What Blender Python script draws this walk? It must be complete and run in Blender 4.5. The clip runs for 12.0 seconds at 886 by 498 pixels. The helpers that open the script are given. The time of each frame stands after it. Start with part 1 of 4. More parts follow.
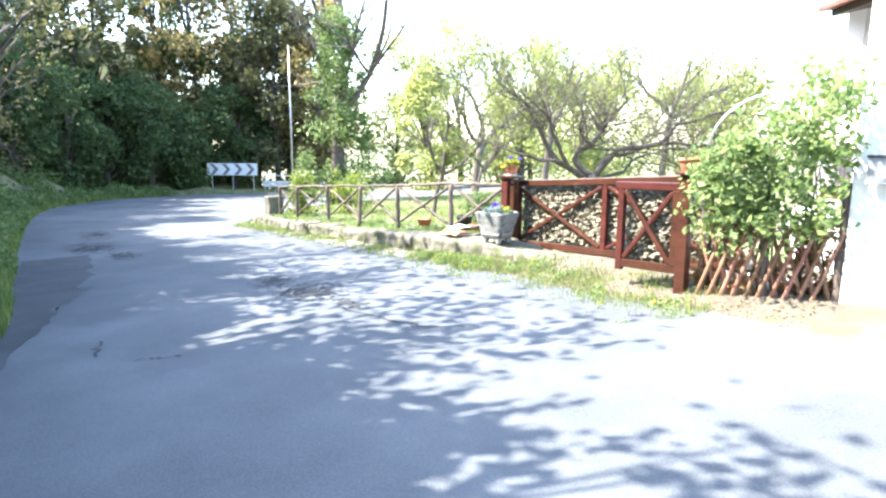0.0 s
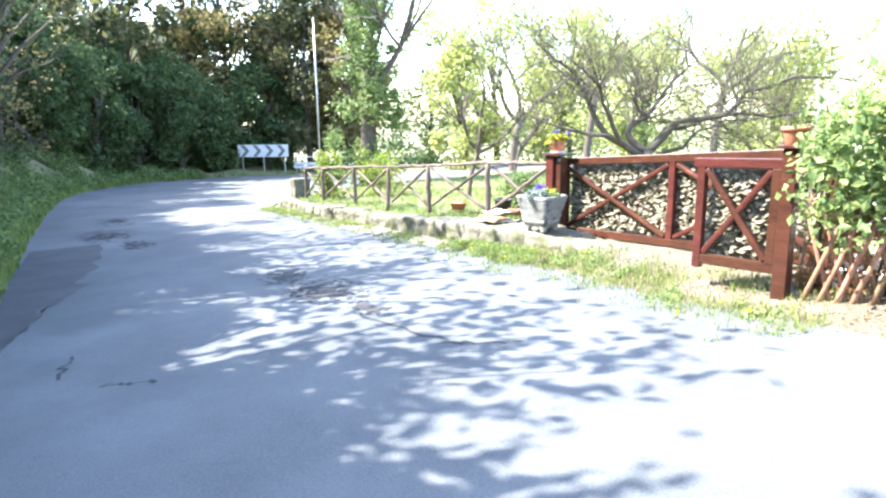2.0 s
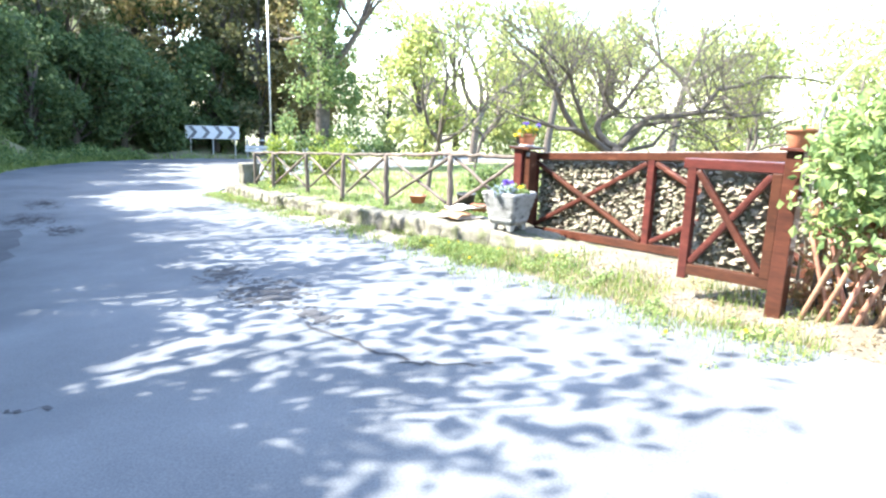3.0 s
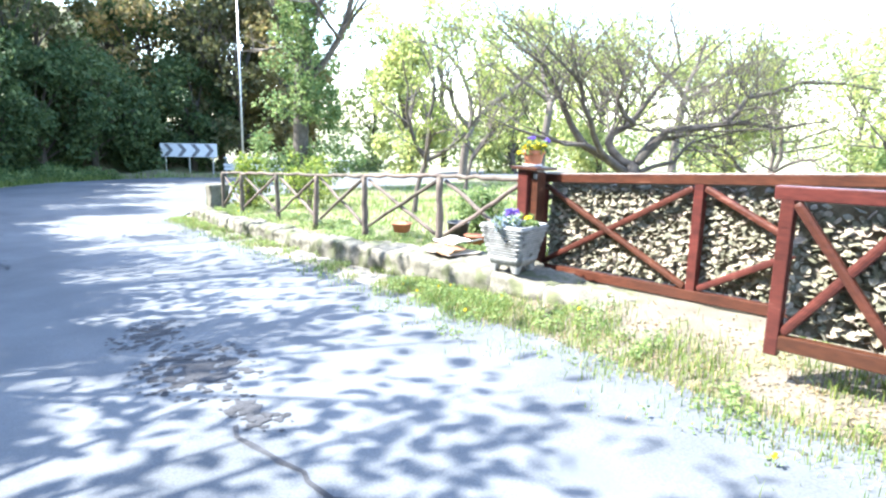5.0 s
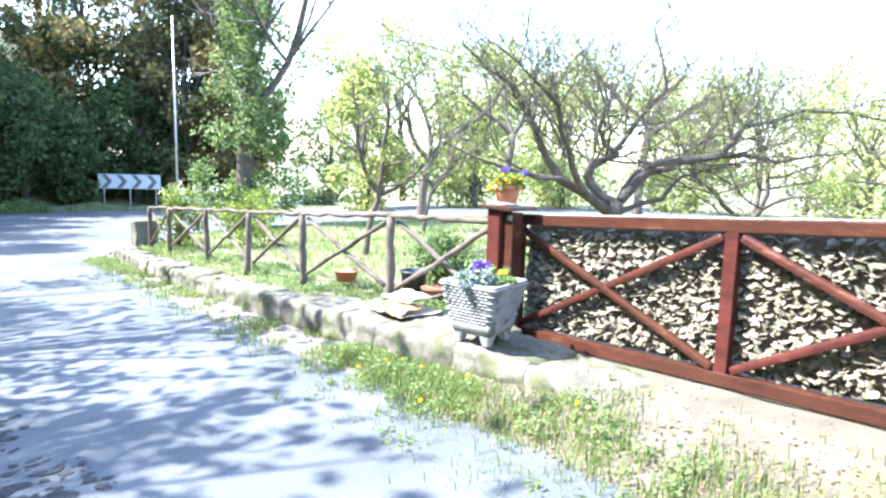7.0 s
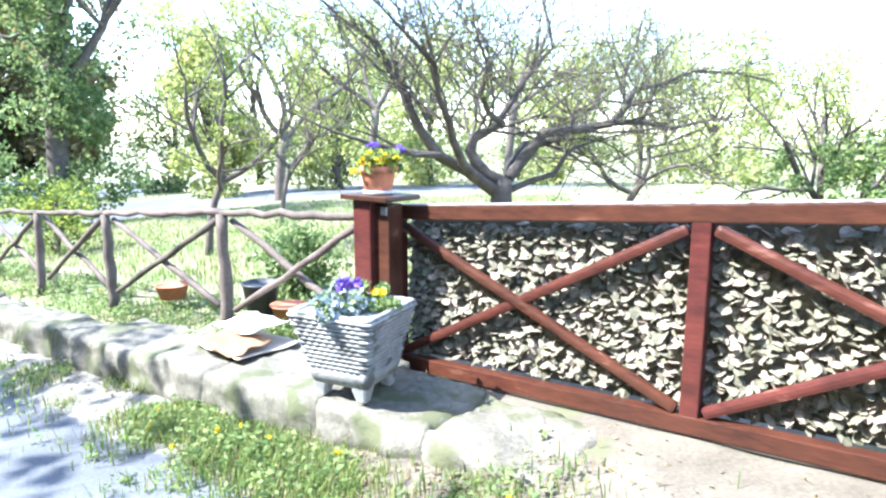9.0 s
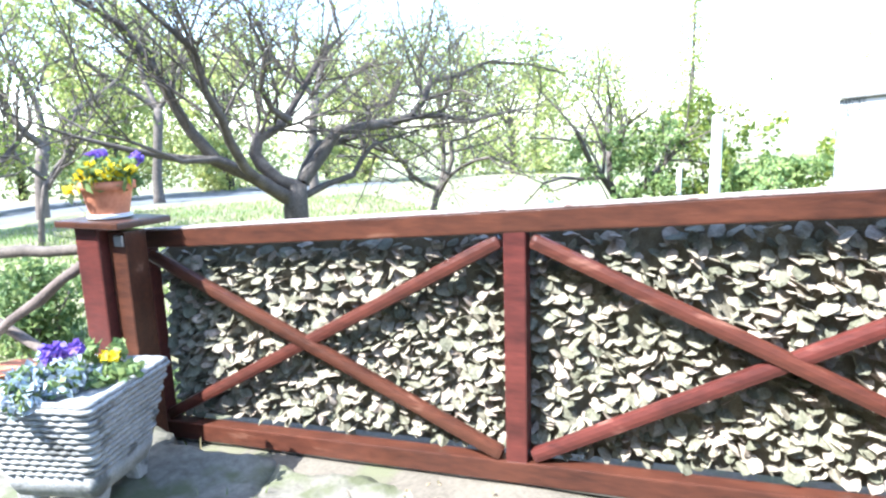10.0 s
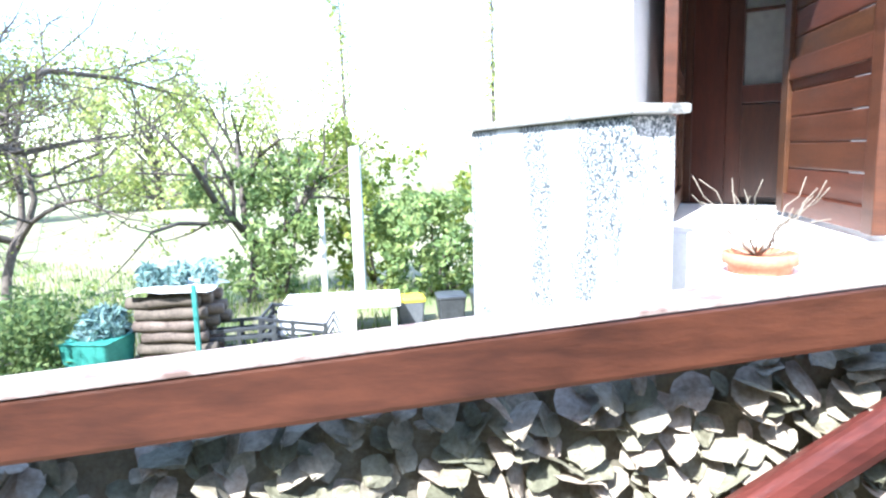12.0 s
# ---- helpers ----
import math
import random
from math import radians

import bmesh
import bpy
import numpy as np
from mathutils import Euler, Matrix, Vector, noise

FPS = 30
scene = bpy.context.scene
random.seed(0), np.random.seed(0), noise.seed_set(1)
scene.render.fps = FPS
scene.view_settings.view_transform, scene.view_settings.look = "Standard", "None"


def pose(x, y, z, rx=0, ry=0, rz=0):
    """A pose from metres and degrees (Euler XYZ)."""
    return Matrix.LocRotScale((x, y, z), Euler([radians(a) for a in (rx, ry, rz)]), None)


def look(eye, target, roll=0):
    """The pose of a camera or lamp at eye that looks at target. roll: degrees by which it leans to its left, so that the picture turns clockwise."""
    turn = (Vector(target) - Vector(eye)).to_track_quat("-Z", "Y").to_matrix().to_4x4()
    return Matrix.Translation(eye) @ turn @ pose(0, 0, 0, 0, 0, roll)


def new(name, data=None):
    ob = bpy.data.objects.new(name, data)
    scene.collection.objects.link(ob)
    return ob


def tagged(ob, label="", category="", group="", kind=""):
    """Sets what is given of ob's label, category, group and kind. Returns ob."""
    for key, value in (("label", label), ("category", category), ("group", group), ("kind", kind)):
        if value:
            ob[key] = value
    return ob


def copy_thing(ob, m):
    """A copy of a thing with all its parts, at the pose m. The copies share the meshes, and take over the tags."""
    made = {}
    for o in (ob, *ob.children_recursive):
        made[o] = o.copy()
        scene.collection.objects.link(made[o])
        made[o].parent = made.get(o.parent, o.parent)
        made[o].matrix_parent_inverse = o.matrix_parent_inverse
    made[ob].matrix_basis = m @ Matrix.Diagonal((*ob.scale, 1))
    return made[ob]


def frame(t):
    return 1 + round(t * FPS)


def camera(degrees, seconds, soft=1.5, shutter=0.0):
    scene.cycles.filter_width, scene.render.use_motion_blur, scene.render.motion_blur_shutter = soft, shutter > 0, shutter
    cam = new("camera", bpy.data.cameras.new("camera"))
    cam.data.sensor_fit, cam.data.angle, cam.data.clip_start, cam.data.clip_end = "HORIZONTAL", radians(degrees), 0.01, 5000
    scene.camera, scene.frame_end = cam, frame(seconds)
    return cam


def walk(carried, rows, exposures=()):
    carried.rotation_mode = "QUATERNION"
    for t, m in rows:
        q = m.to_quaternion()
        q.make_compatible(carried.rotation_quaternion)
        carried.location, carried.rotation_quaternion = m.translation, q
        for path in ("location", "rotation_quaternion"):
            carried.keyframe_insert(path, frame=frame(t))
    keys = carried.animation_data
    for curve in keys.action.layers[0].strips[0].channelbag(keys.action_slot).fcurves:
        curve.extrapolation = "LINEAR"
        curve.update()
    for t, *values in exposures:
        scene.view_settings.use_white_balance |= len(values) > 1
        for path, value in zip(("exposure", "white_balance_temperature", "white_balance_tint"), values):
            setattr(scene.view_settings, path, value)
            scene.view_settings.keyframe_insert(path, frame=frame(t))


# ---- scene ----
cam = camera(69.9, 12.0, soft=2.3)
METRES, EYE, TILT, LEAN, TURN = 8.8, 1.65, 2.0, 1.2, 0.0
ROWS = [
    (0.0, 0.0, 0.0, 0.0, 0.31, -11.71, -1.5),
    (0.5, 0.0138, 0.0451, -0.0044, 2.25, -12.26, -0.47),
    (1.0, 0.0071, 0.0704, -0.0116, -0.48, -12.37, -1.64),
    (1.5, -0.0011, 0.1032, -0.0099, 0.57, -14.0, -0.99),
    (2.0, -0.0009, 0.1428, -0.0139, 3.39, -13.61, -0.47),
    (2.5, -0.0019, 0.1805, -0.0189, 2.13, -14.83, -0.29),
    (3.0, -0.011, 0.2216, -0.02, -0.26, -14.47, -2.82),
    (5.0, -0.0084, 0.4058, -0.0302, -1.36, -13.08, -2.42),
    (5.5, -0.0089, 0.4491, -0.0334, -4.69, -8.05, -2.67),
    (6.0, -0.007, 0.49, -0.0346, -5.17, -6.74, -2.59),
    (6.5, 0.0013, 0.5311, -0.0389, -4.35, -8.87, -3.05),
    (8.5, 0.0168, 0.6996, -0.0457, -12.67, -10.8, -1.97),
    (9.0, 0.0337, 0.7374, -0.0502, -17.1, -11.44, -1.79),
    (9.5, 0.0566, 0.7683, -0.051, -23.73, -11.85, -2.34),
    (10.0, 0.0812, 0.8007, -0.051, -34.12, -11.38, -0.29),
    (10.5, 0.1158, 0.8245, -0.0528, -41.0, -11.16, -2.13),
    (11.0, 0.1537, 0.8413, -0.0512, -48.15, -11.09, -3.03),
    (11.5, 0.1908, 0.8625, -0.0471, -57.28, -8.95, -1.92),
    (12.0, 0.2298, 0.8713, -0.0478, -63.29, -8.52, -0.65),
]
walk(cam, [(t, pose(0, 0, EYE, TILT, LEAN, TURN) @ pose(METRES * x, METRES * y, METRES * z, 90 + pitch, roll, yaw)) for t, x, y, z, yaw, pitch, roll in ROWS],
     exposures=[(0.0, 3.24, 6550, 9), (3.2, 3.42, 6450, 9), (5.5, 3.28, 6130, 9), (9.0, 3.13, 5800, 10), (12.0, 3.02, 5720, 10)])

# ---- light ----
SUN = Vector((-0.86, 0.06, 0.97)).normalized()
world = bpy.data.worlds.new("sky")
scene.world = world
world.use_nodes = True
wn = world.node_tree
sky = wn.nodes.new("ShaderNodeTexSky")
sky.sky_type, sky.sun_disc = "NISHITA", False
sky.sun_elevation, sky.sun_rotation = math.asin(SUN.z), math.atan2(SUN.x, SUN.y)
sky.air_density, sky.dust_density = 1.0, 1.0
wn.links.new(sky.outputs[0], wn.nodes["Background"].inputs[0])
wn.nodes["Background"].inputs[1].default_value = 0.15
sun = new("sun", bpy.data.lights.new("sun", "SUN"))
sun.data.energy, sun.data.angle, sun.data.color = 3.2, radians(0.5), (1.0, 0.97, 0.92)
sun.matrix_world = look((0, 0, 30), Vector((0, 0, 30)) - SUN)


# ---- materials ----
def mat(name, low, high, rough=0.8, scale=6.0, fine=60.0, bump=0.3, stretch=(1, 1, 1), metal=0.0, thin=0.0, vary=0.15, island=False, stain=None, spec=0.4, depth=0.01):
    """Two-scale noise between two colours, with bump; thin lets light through leaves."""
    m = bpy.data.materials.new(name)
    m.use_nodes = True
    nt = m.node_tree
    N, L = nt.nodes.new, nt.links.new
    b = nt.nodes["Principled BSDF"]
    co = N("ShaderNodeTexCoord")
    mp = N("ShaderNodeMapping")
    mp.inputs["Scale"].default_value = stretch
    L(co.outputs["Object"], mp.inputs[0])
    big, small = N("ShaderNodeTexNoise"), N("ShaderNodeTexNoise")
    for n, s in ((big, scale), (small, fine)):
        n.inputs["Scale"].default_value, n.inputs["Detail"].default_value, n.inputs["Roughness"].default_value = s, 5, 0.6
        L(mp.outputs[0], n.inputs["Vector"])
    mixv = N("ShaderNodeMath")
    mixv.operation = "MULTIPLY_ADD"
    mixv.inputs[1].default_value = 0.45
    L(small.outputs["Fac"], mixv.inputs[0])
    half = N("ShaderNodeMath")
    half.operation = "MULTIPLY"
    half.inputs[1].default_value = 0.55
    L(big.outputs["Fac"], half.inputs[0])
    L(half.outputs[0], mixv.inputs[2])
    ramp = N("ShaderNodeValToRGB")
    ramp.color_ramp.elements[0].position, ramp.color_ramp.elements[1].position = 0.34, 0.66
    ramp.color_ramp.elements[0].color, ramp.color_ramp.elements[1].color = (*low, 1), (*high, 1)
    L(mixv.outputs[0], ramp.inputs[0])
    colour = ramp.outputs[0]
    if stain:
        st = N("ShaderNodeTexNoise")
        st.inputs["Scale"].default_value, st.inputs["Detail"].default_value = stain[1], 6
        L(mp.outputs[0], st.inputs["Vector"])
        sr = N("ShaderNodeValToRGB")
        sr.color_ramp.elements[0].position, sr.color_ramp.elements[1].position = stain[2], stain[2] + 0.08
        L(st.outputs["Fac"], sr.inputs[0])
        mx = N("ShaderNodeMixRGB")
        mx.inputs[2].default_value = (*stain[0], 1)
        L(sr.outputs[0], mx.inputs[0])
        L(colour, mx.inputs[1])
        colour = mx.outputs[0]
    if vary:
        hs = N("ShaderNodeHueSaturation")
        if island:
            rnd = N("ShaderNodeNewGeometry").outputs["Random Per Island"]
        else:
            rnd = N("ShaderNodeObjectInfo").outputs["Random"]
        v = N("ShaderNodeMapRange")
        v.inputs[3].default_value, v.inputs[4].default_value = 1 - vary, 1 + vary
        L(rnd, v.inputs[0])
        L(v.outputs[0], hs.inputs["Value"])
        h = N("ShaderNodeMapRange")
        h.inputs[3].default_value, h.inputs[4].default_value = 0.5 + vary * 0.08, 0.5 - vary * 0.08
        L(rnd, h.inputs[0])
        L(h.outputs[0], hs.inputs["Hue"])
        L(colour, hs.inputs["Color"])
        colour = hs.outputs[0]
    L(colour, b.inputs["Base Color"])
    b.inputs["Roughness"].default_value, b.inputs["Metallic"].default_value = rough, metal
    b.inputs["Specular IOR Level"].default_value = spec
    if bump:
        bp = N("ShaderNodeBump")
        bp.inputs["Strength"].default_value, bp.inputs["Distance"].default_value = bump, depth
        L(mixv.outputs[0], bp.inputs["Height"])
        L(bp.outputs[0], b.inputs["Normal"])
    if thin:
        tr = N("ShaderNodeBsdfTranslucent")
        L(colour, tr.inputs[0])
        ms = N("ShaderNodeMixShader")
        ms.inputs[0].default_value = thin
        L(b.outputs[0], ms.inputs[1])
        L(tr.outputs[0], ms.inputs[2])
        L(ms.outputs[0], nt.nodes["Material Output"].inputs[0])
    return m


ASPHALT = mat("asphalt", (0.050, 0.055, 0.061), (0.130, 0.138, 0.145), 0.85, 0.5, 75, 0.9, stain=((0.075, 0.082, 0.09), 0.45, 0.58), vary=0, depth=0.006)
DARKASPHALT = mat("dark_strip_asphalt", (0.030, 0.032, 0.036), (0.072, 0.076, 0.082), 0.85, 1.2, 80, 0.8, vary=0)
PATCH = mat("old_asphalt_patch", (0.015, 0.015, 0.017), (0.05, 0.05, 0.053), 0.9, 5, 70, 0.8, vary=0)
SOIL = mat("soil_and_litter", (0.10, 0.095, 0.05), (0.23, 0.21, 0.12), 0.95, 0.8, 25, 0.8, stain=((0.12, 0.15, 0.06), 0.9, 0.52), vary=0, depth=0.03)
DIRT = mat("trodden_sandy_dirt", (0.066, 0.055, 0.040), (0.155, 0.134, 0.10), 0.95, 2, 50, 0.9, stain=((0.10, 0.10, 0.055), 2.5, 0.55), vary=0)
GRAVEL = mat("gravel_margin", (0.085, 0.08, 0.065), (0.22, 0.205, 0.175), 0.95, 3, 80, 0.9, vary=0)
CONCRETE = mat("mossy_concrete", (0.07, 0.064, 0.046), (0.185, 0.172, 0.135), 0.92, 4, 30, 1.0, stain=((0.075, 0.08, 0.04), 3.4, 0.52), vary=0.08, depth=0.015)
CAST = mat("weathered_cast_stone", (0.17, 0.168, 0.158), (0.34, 0.335, 0.315), 0.9, 14, 120, 0.7, stain=((0.10, 0.10, 0.092), 9, 0.58), vary=0.05)
REDWOOD = mat("red_brown_stained_wood", (0.032, 0.0115, 0.008), (0.086, 0.027, 0.016), 0.34, 5, 26, 0.4, stretch=(0.5, 3, 2), stain=((0.16, 0.075, 0.05), 5, 0.66), vary=0.18, spec=0.4)
BLEACHED = mat("bleached_flaking_wood", (0.17, 0.12, 0.10), (0.40, 0.34, 0.31), 0.75, 5, 40, 0.4, stain=((0.13, 0.085, 0.07), 14, 0.60), vary=0)
GREYWOOD = mat("weathered_chestnut_pole", (0.055, 0.042, 0.033), (0.145, 0.115, 0.092), 0.85, 6, 60, 0.6, vary=0.2)
BARK = mat("grey_brown_bark", (0.045, 0.036, 0.030), (0.13, 0.11, 0.09), 0.9, 9, 60, 0.7, vary=0.1)
DARKWOOD = mat("dark_varnished_wood", (0.022, 0.008, 0.005), (0.065, 0.022, 0.012), 0.35, 2, 25, 0.2, stretch=(6, 6, 0.6), vary=0.1, spec=0.5)
SHUTTERWOOD = mat("varnished_shutter_wood", (0.034, 0.012, 0.006), (0.085, 0.030, 0.014), 0.4, 2, 25, 0.2, stretch=(1, 1, 8), vary=0.15)
TERRACOTTA = mat("terracotta", (0.34, 0.115, 0.055), (0.50, 0.20, 0.11), 0.8, 9, 70, 0.2, vary=0.08)
PLASTER = mat("white_plaster", (0.66, 0.65, 0.63), (0.80, 0.79, 0.77), 0.9, 2, 60, 0.3, vary=0)
STAINED = mat("stained_white_plaster", (0.42, 0.43, 0.43), (0.66, 0.66, 0.65), 0.92, 2, 50, 0.6, vary=0)


def speckle(m, tint):
    """Fine dark lichen specks gathered in loose upright streaks."""
    nt = m.node_tree
    N, L = nt.nodes.new, nt.links.new
    co = N("ShaderNodeTexCoord")
    fields = []
    for stretch, scale, lo, hi in (((1, 1, 1), 80, 0.41, 0.52), ((1, 1, 0.3), 2.6, 0.42, 0.54)):
        mp = N("ShaderNodeMapping")
        mp.inputs["Scale"].default_value = stretch
        L(co.outputs["Object"], mp.inputs[0])
        n = N("ShaderNodeTexNoise")
        n.inputs["Scale"].default_value, n.inputs["Detail"].default_value, n.inputs["Roughness"].default_value = scale, 6, 0.65
        L(mp.outputs[0], n.inputs["Vector"])
        rng = N("ShaderNodeMapRange")
        rng.inputs[1].default_value, rng.inputs[2].default_value = lo, hi
        L(n.outputs["Fac"], rng.inputs[0])
        fields.append(rng.outputs[0])
    mul = N("ShaderNodeMath")
    mul.operation = "MULTIPLY"
    L(fields[0], mul.inputs[0])
    L(fields[1], mul.inputs[1])
    b = nt.nodes["Principled BSDF"]
    mx = N("ShaderNodeMixRGB")
    L(mul.outputs[0], mx.inputs[0])
    L(b.inputs["Base Color"].links[0].from_socket, mx.inputs[1])
    mx.inputs[2].default_value = (*tint, 1)
    L(mx.outputs[0], b.inputs["Base Color"])


speckle(STAINED, (0.045, 0.058, 0.066))
ROOFTILE = mat("old_roof_tile", (0.10, 0.06, 0.045), (0.22, 0.12, 0.08), 0.9, 6, 40, 0.5, vary=0.2)
METAL = mat("galvanised_steel", (0.35, 0.36, 0.37), (0.5, 0.51, 0.52), 0.45, 8, 60, 0.1, metal=0.8, vary=0.05)
SIGNWHITE = mat("faded_white_sheet", (0.55, 0.56, 0.57), (0.66, 0.66, 0.66), 0.6, 6, 40, 0.05, vary=0)
SIGNGREY = mat("faded_black_chevron", (0.12, 0.12, 0.13), (0.19, 0.19, 0.20), 0.6, 6, 40, 0.05, vary=0)
CARD = mat("sun_bleached_cardboard", (0.36, 0.29, 0.22), (0.52, 0.44, 0.35), 0.9, 5, 50, 0.2, vary=0.1)
BROWNCLOTH = mat("brown_card", (0.20, 0.10, 0.05), (0.32, 0.18, 0.10), 0.9, 8, 60, 0.3, vary=0.05)
PAPER = mat("white_paper_sheet", (0.68, 0.66, 0.62), (0.80, 0.78, 0.75), 0.9, 5, 50, 0.1, vary=0)
BLACKPLASTIC = mat("black_plastic", (0.02, 0.022, 0.025), (0.05, 0.055, 0.06), 0.45, 8, 60, 0.1, vary=0.1)
GREENPLASTIC = mat("green_plastic", (0.02, 0.14, 0.12), (0.06, 0.26, 0.22), 0.5, 8, 60, 0.2, vary=0.1)
YELLOWPLASTIC = mat("yellow_plastic", (0.6, 0.48, 0.02), (0.7, 0.58, 0.05), 0.5, 8, 60, 0.05, vary=0)
GREYPLASTIC = mat("grey_plastic", (0.08, 0.09, 0.10), (0.14, 0.15, 0.16), 0.5, 8, 60, 0.05, vary=0.1)
TARP = mat("white_tarpaulin", (0.6, 0.6, 0.6), (0.75, 0.75, 0.74), 0.6, 5, 30, 0.3, vary=0)
CURTAIN = mat("lace_curtain", (0.45, 0.44, 0.42), (0.65, 0.64, 0.6), 0.9, 20, 90, 0.2, vary=0)
SCREENLEAF = mat("faded_screen_leaf", (0.125, 0.105, 0.066), (0.32, 0.295, 0.215), 0.7, 25, 120, 0.3, thin=0.15, vary=0.5)
SCREENREST = mat("faded_screen_leaf_rest", (0.125, 0.105, 0.066), (0.32, 0.295, 0.215), 0.7, 25, 120, 0.3, thin=0.15, vary=0.5, island=True)
NETTING = mat("dark_screen_net", (0.085, 0.075, 0.052), (0.19, 0.172, 0.125), 0.9, 20, 120, 0.4, vary=0)


def leafmat(name, low, high, thin=0.45, vary=0.35, rough=0.6):
    return mat(name, low, high, rough, 1.2, 30, 0, thin=thin, vary=vary, island=True, spec=0.3)


WOODLEAF = leafmat("dark_evergreen_leaf", (0.044, 0.082, 0.030), (0.12, 0.168, 0.066), 0.45)
OLIVELEAF = leafmat("olive_brown_leaf", (0.06, 0.07, 0.026), (0.14, 0.135, 0.058), 0.4)
IVYLEAF = leafmat("ivy_leaf", (0.095, 0.155, 0.05), (0.22, 0.29, 0.105), 0.45)
FRESHLEAF = leafmat("fresh_spring_leaf", (0.13, 0.19, 0.03), (0.26, 0.30, 0.07), 0.55)
HEDGELEAF = leafmat("hedge_leaf", (0.13, 0.20, 0.06), (0.29, 0.37, 0.145), 0.5)
GRASSBLADE = leafmat("grass_blade", (0.10, 0.165, 0.035), (0.24, 0.29, 0.09), 0.5)
DRYGRASS = leafmat("dry_grass_and_litter", (0.22, 0.17, 0.09), (0.36, 0.29, 0.17), 0.3)
RUSTLEAF = leafmat("golden_dry_leaf", (0.17, 0.15, 0.05), (0.32, 0.26, 0.11), 0.45)
# Distance haze is put into this pale leaf colour.
FARLEAF = leafmat("haze_paled_far_leaf", (0.25, 0.30, 0.09), (0.44, 0.47, 0.19), 0.55)
BROWNLEAF = leafmat("dry_brown_hedge_leaf", (0.20, 0.11, 0.05), (0.38, 0.23, 0.12), 0.4)
LATTICE = mat("red_brown_stake", (0.16, 0.075, 0.045), (0.34, 0.19, 0.12), 0.8, 6, 60, 0.5, vary=0.25)
TWIG = mat("bare_pale_twig", (0.13, 0.11, 0.085), (0.26, 0.22, 0.17), 0.9, 9, 60, 0.4, vary=0.1)
YELLOWPETAL = leafmat("yellow_petal", (0.55, 0.42, 0.01), (0.75, 0.62, 0.03), 0.3, 0.15)
VIOLETPETAL = leafmat("violet_petal", (0.10, 0.05, 0.30), (0.26, 0.15, 0.50), 0.3, 0.3)
PALEPETAL = leafmat("pale_blue_grey_leaf", (0.22, 0.27, 0.30), (0.40, 0.45, 0.50), 0.3, 0.3)
GLASS = bpy.data.materials.new("window_glass")
GLASS.use_nodes = True
_g = GLASS.node_tree.nodes["Principled BSDF"]
_g.inputs["Transmission Weight"].default_value, _g.inputs["Roughness"].default_value, _g.inputs["IOR"].default_value = 1.0, 0.03, 1.45


# ---- mesh helpers ----
def link(name, bm, material, smooth=False):
    me = bpy.data.meshes.new(name)
    bm.normal_update()
    bm.to_mesh(me)
    bm.free()
    if material:
        me.materials.append(material)
    if smooth:
        me.shade_smooth()
    return new(name, me)


def part(name, bm, material, parent, label="", smooth=False):
    ob = link(name, bm, material, smooth)
    ob.parent = parent
    if label:
        tagged(ob, label)
    return ob


def piece(name, mesh, parent, m):
    ob = new(name, mesh)
    ob.parent = parent
    ob.matrix_basis = m
    return ob


def thing(name, m, label, category, group="", kind=""):
    ob = new(name)
    ob.empty_display_size = 0.1
    ob.matrix_basis = m
    return tagged(ob, label, category, group, kind)


def pydata(name, verts, faces, material, parent=None, smooth=False):
    me = bpy.data.meshes.new(name)
    me.from_pydata([tuple(v) for v in verts], [], [tuple(f) for f in faces])
    me.materials.append(material)
    if smooth:
        me.shade_smooth()
    ob = new(name, me)
    ob.parent = parent
    return ob


def box(sx, sy, sz, m=None, bevel=0.006, bm=None):
    """A bevelled beam of that size, its middle at m."""
    made = bmesh.new()
    bmesh.ops.create_cube(made, size=1, matrix=Matrix.Diagonal((sx, sy, sz, 1)))
    if bevel:
        bmesh.ops.bevel(made, geom=made.edges[:], offset=bevel, segments=2, affect="EDGES", profile=0.6)
    if m is not None:
        bmesh.ops.transform(made, matrix=m, verts=made.verts[:])
    if bm is None:
        return made
    tmp = bpy.data.meshes.new("tmp")
    made.to_mesh(tmp)
    made.free()
    bm.from_mesh(tmp)
    bpy.data.meshes.remove(tmp)
    return bm


def between(a, b):
    """Pose at the middle of a-b with its x axis along it, z kept upward."""
    a, b = Vector(a), Vector(b)
    x = (b - a).normalized()
    up = Vector((0, 0, 1)) if abs(x.z) < 0.99 else Vector((0, 1, 0))
    y = up.cross(x).normalized()
    z = x.cross(y)
    m = Matrix((x, y, z)).transposed().to_4x4()
    m.translation = (a + b) / 2
    return m


def beam(a, b, w, h, bevel=0.006):
    return box((Vector(b) - Vector(a)).length, w, h, between(a, b), bevel)


def tube_data(points, radii, sides, verts, faces, cap=True):
    base = len(verts)
    pts = [Vector(p) for p in points]
    for i, p in enumerate(pts):
        d = (pts[min(i + 1, len(pts) - 1)] - pts[max(i - 1, 0)]).normalized()
        u = d.orthogonal().normalized() if i == 0 else (u - d * u.dot(d)).normalized()
        v = d.cross(u)
        for k in range(sides):
            a = 2 * math.pi * k / sides
            verts.append(p + (u * math.cos(a) + v * math.sin(a)) * radii[i])
    for i in range(len(pts) - 1):
        for k in range(sides):
            a, b = base + i * sides + k, base + i * sides + (k + 1) % sides
            faces.append((a, b, b + sides, a + sides))
    if cap:
        faces.append(tuple(base + k for k in range(sides))[::-1])
        faces.append(tuple(base + (len(pts) - 1) * sides + k for k in range(sides)))


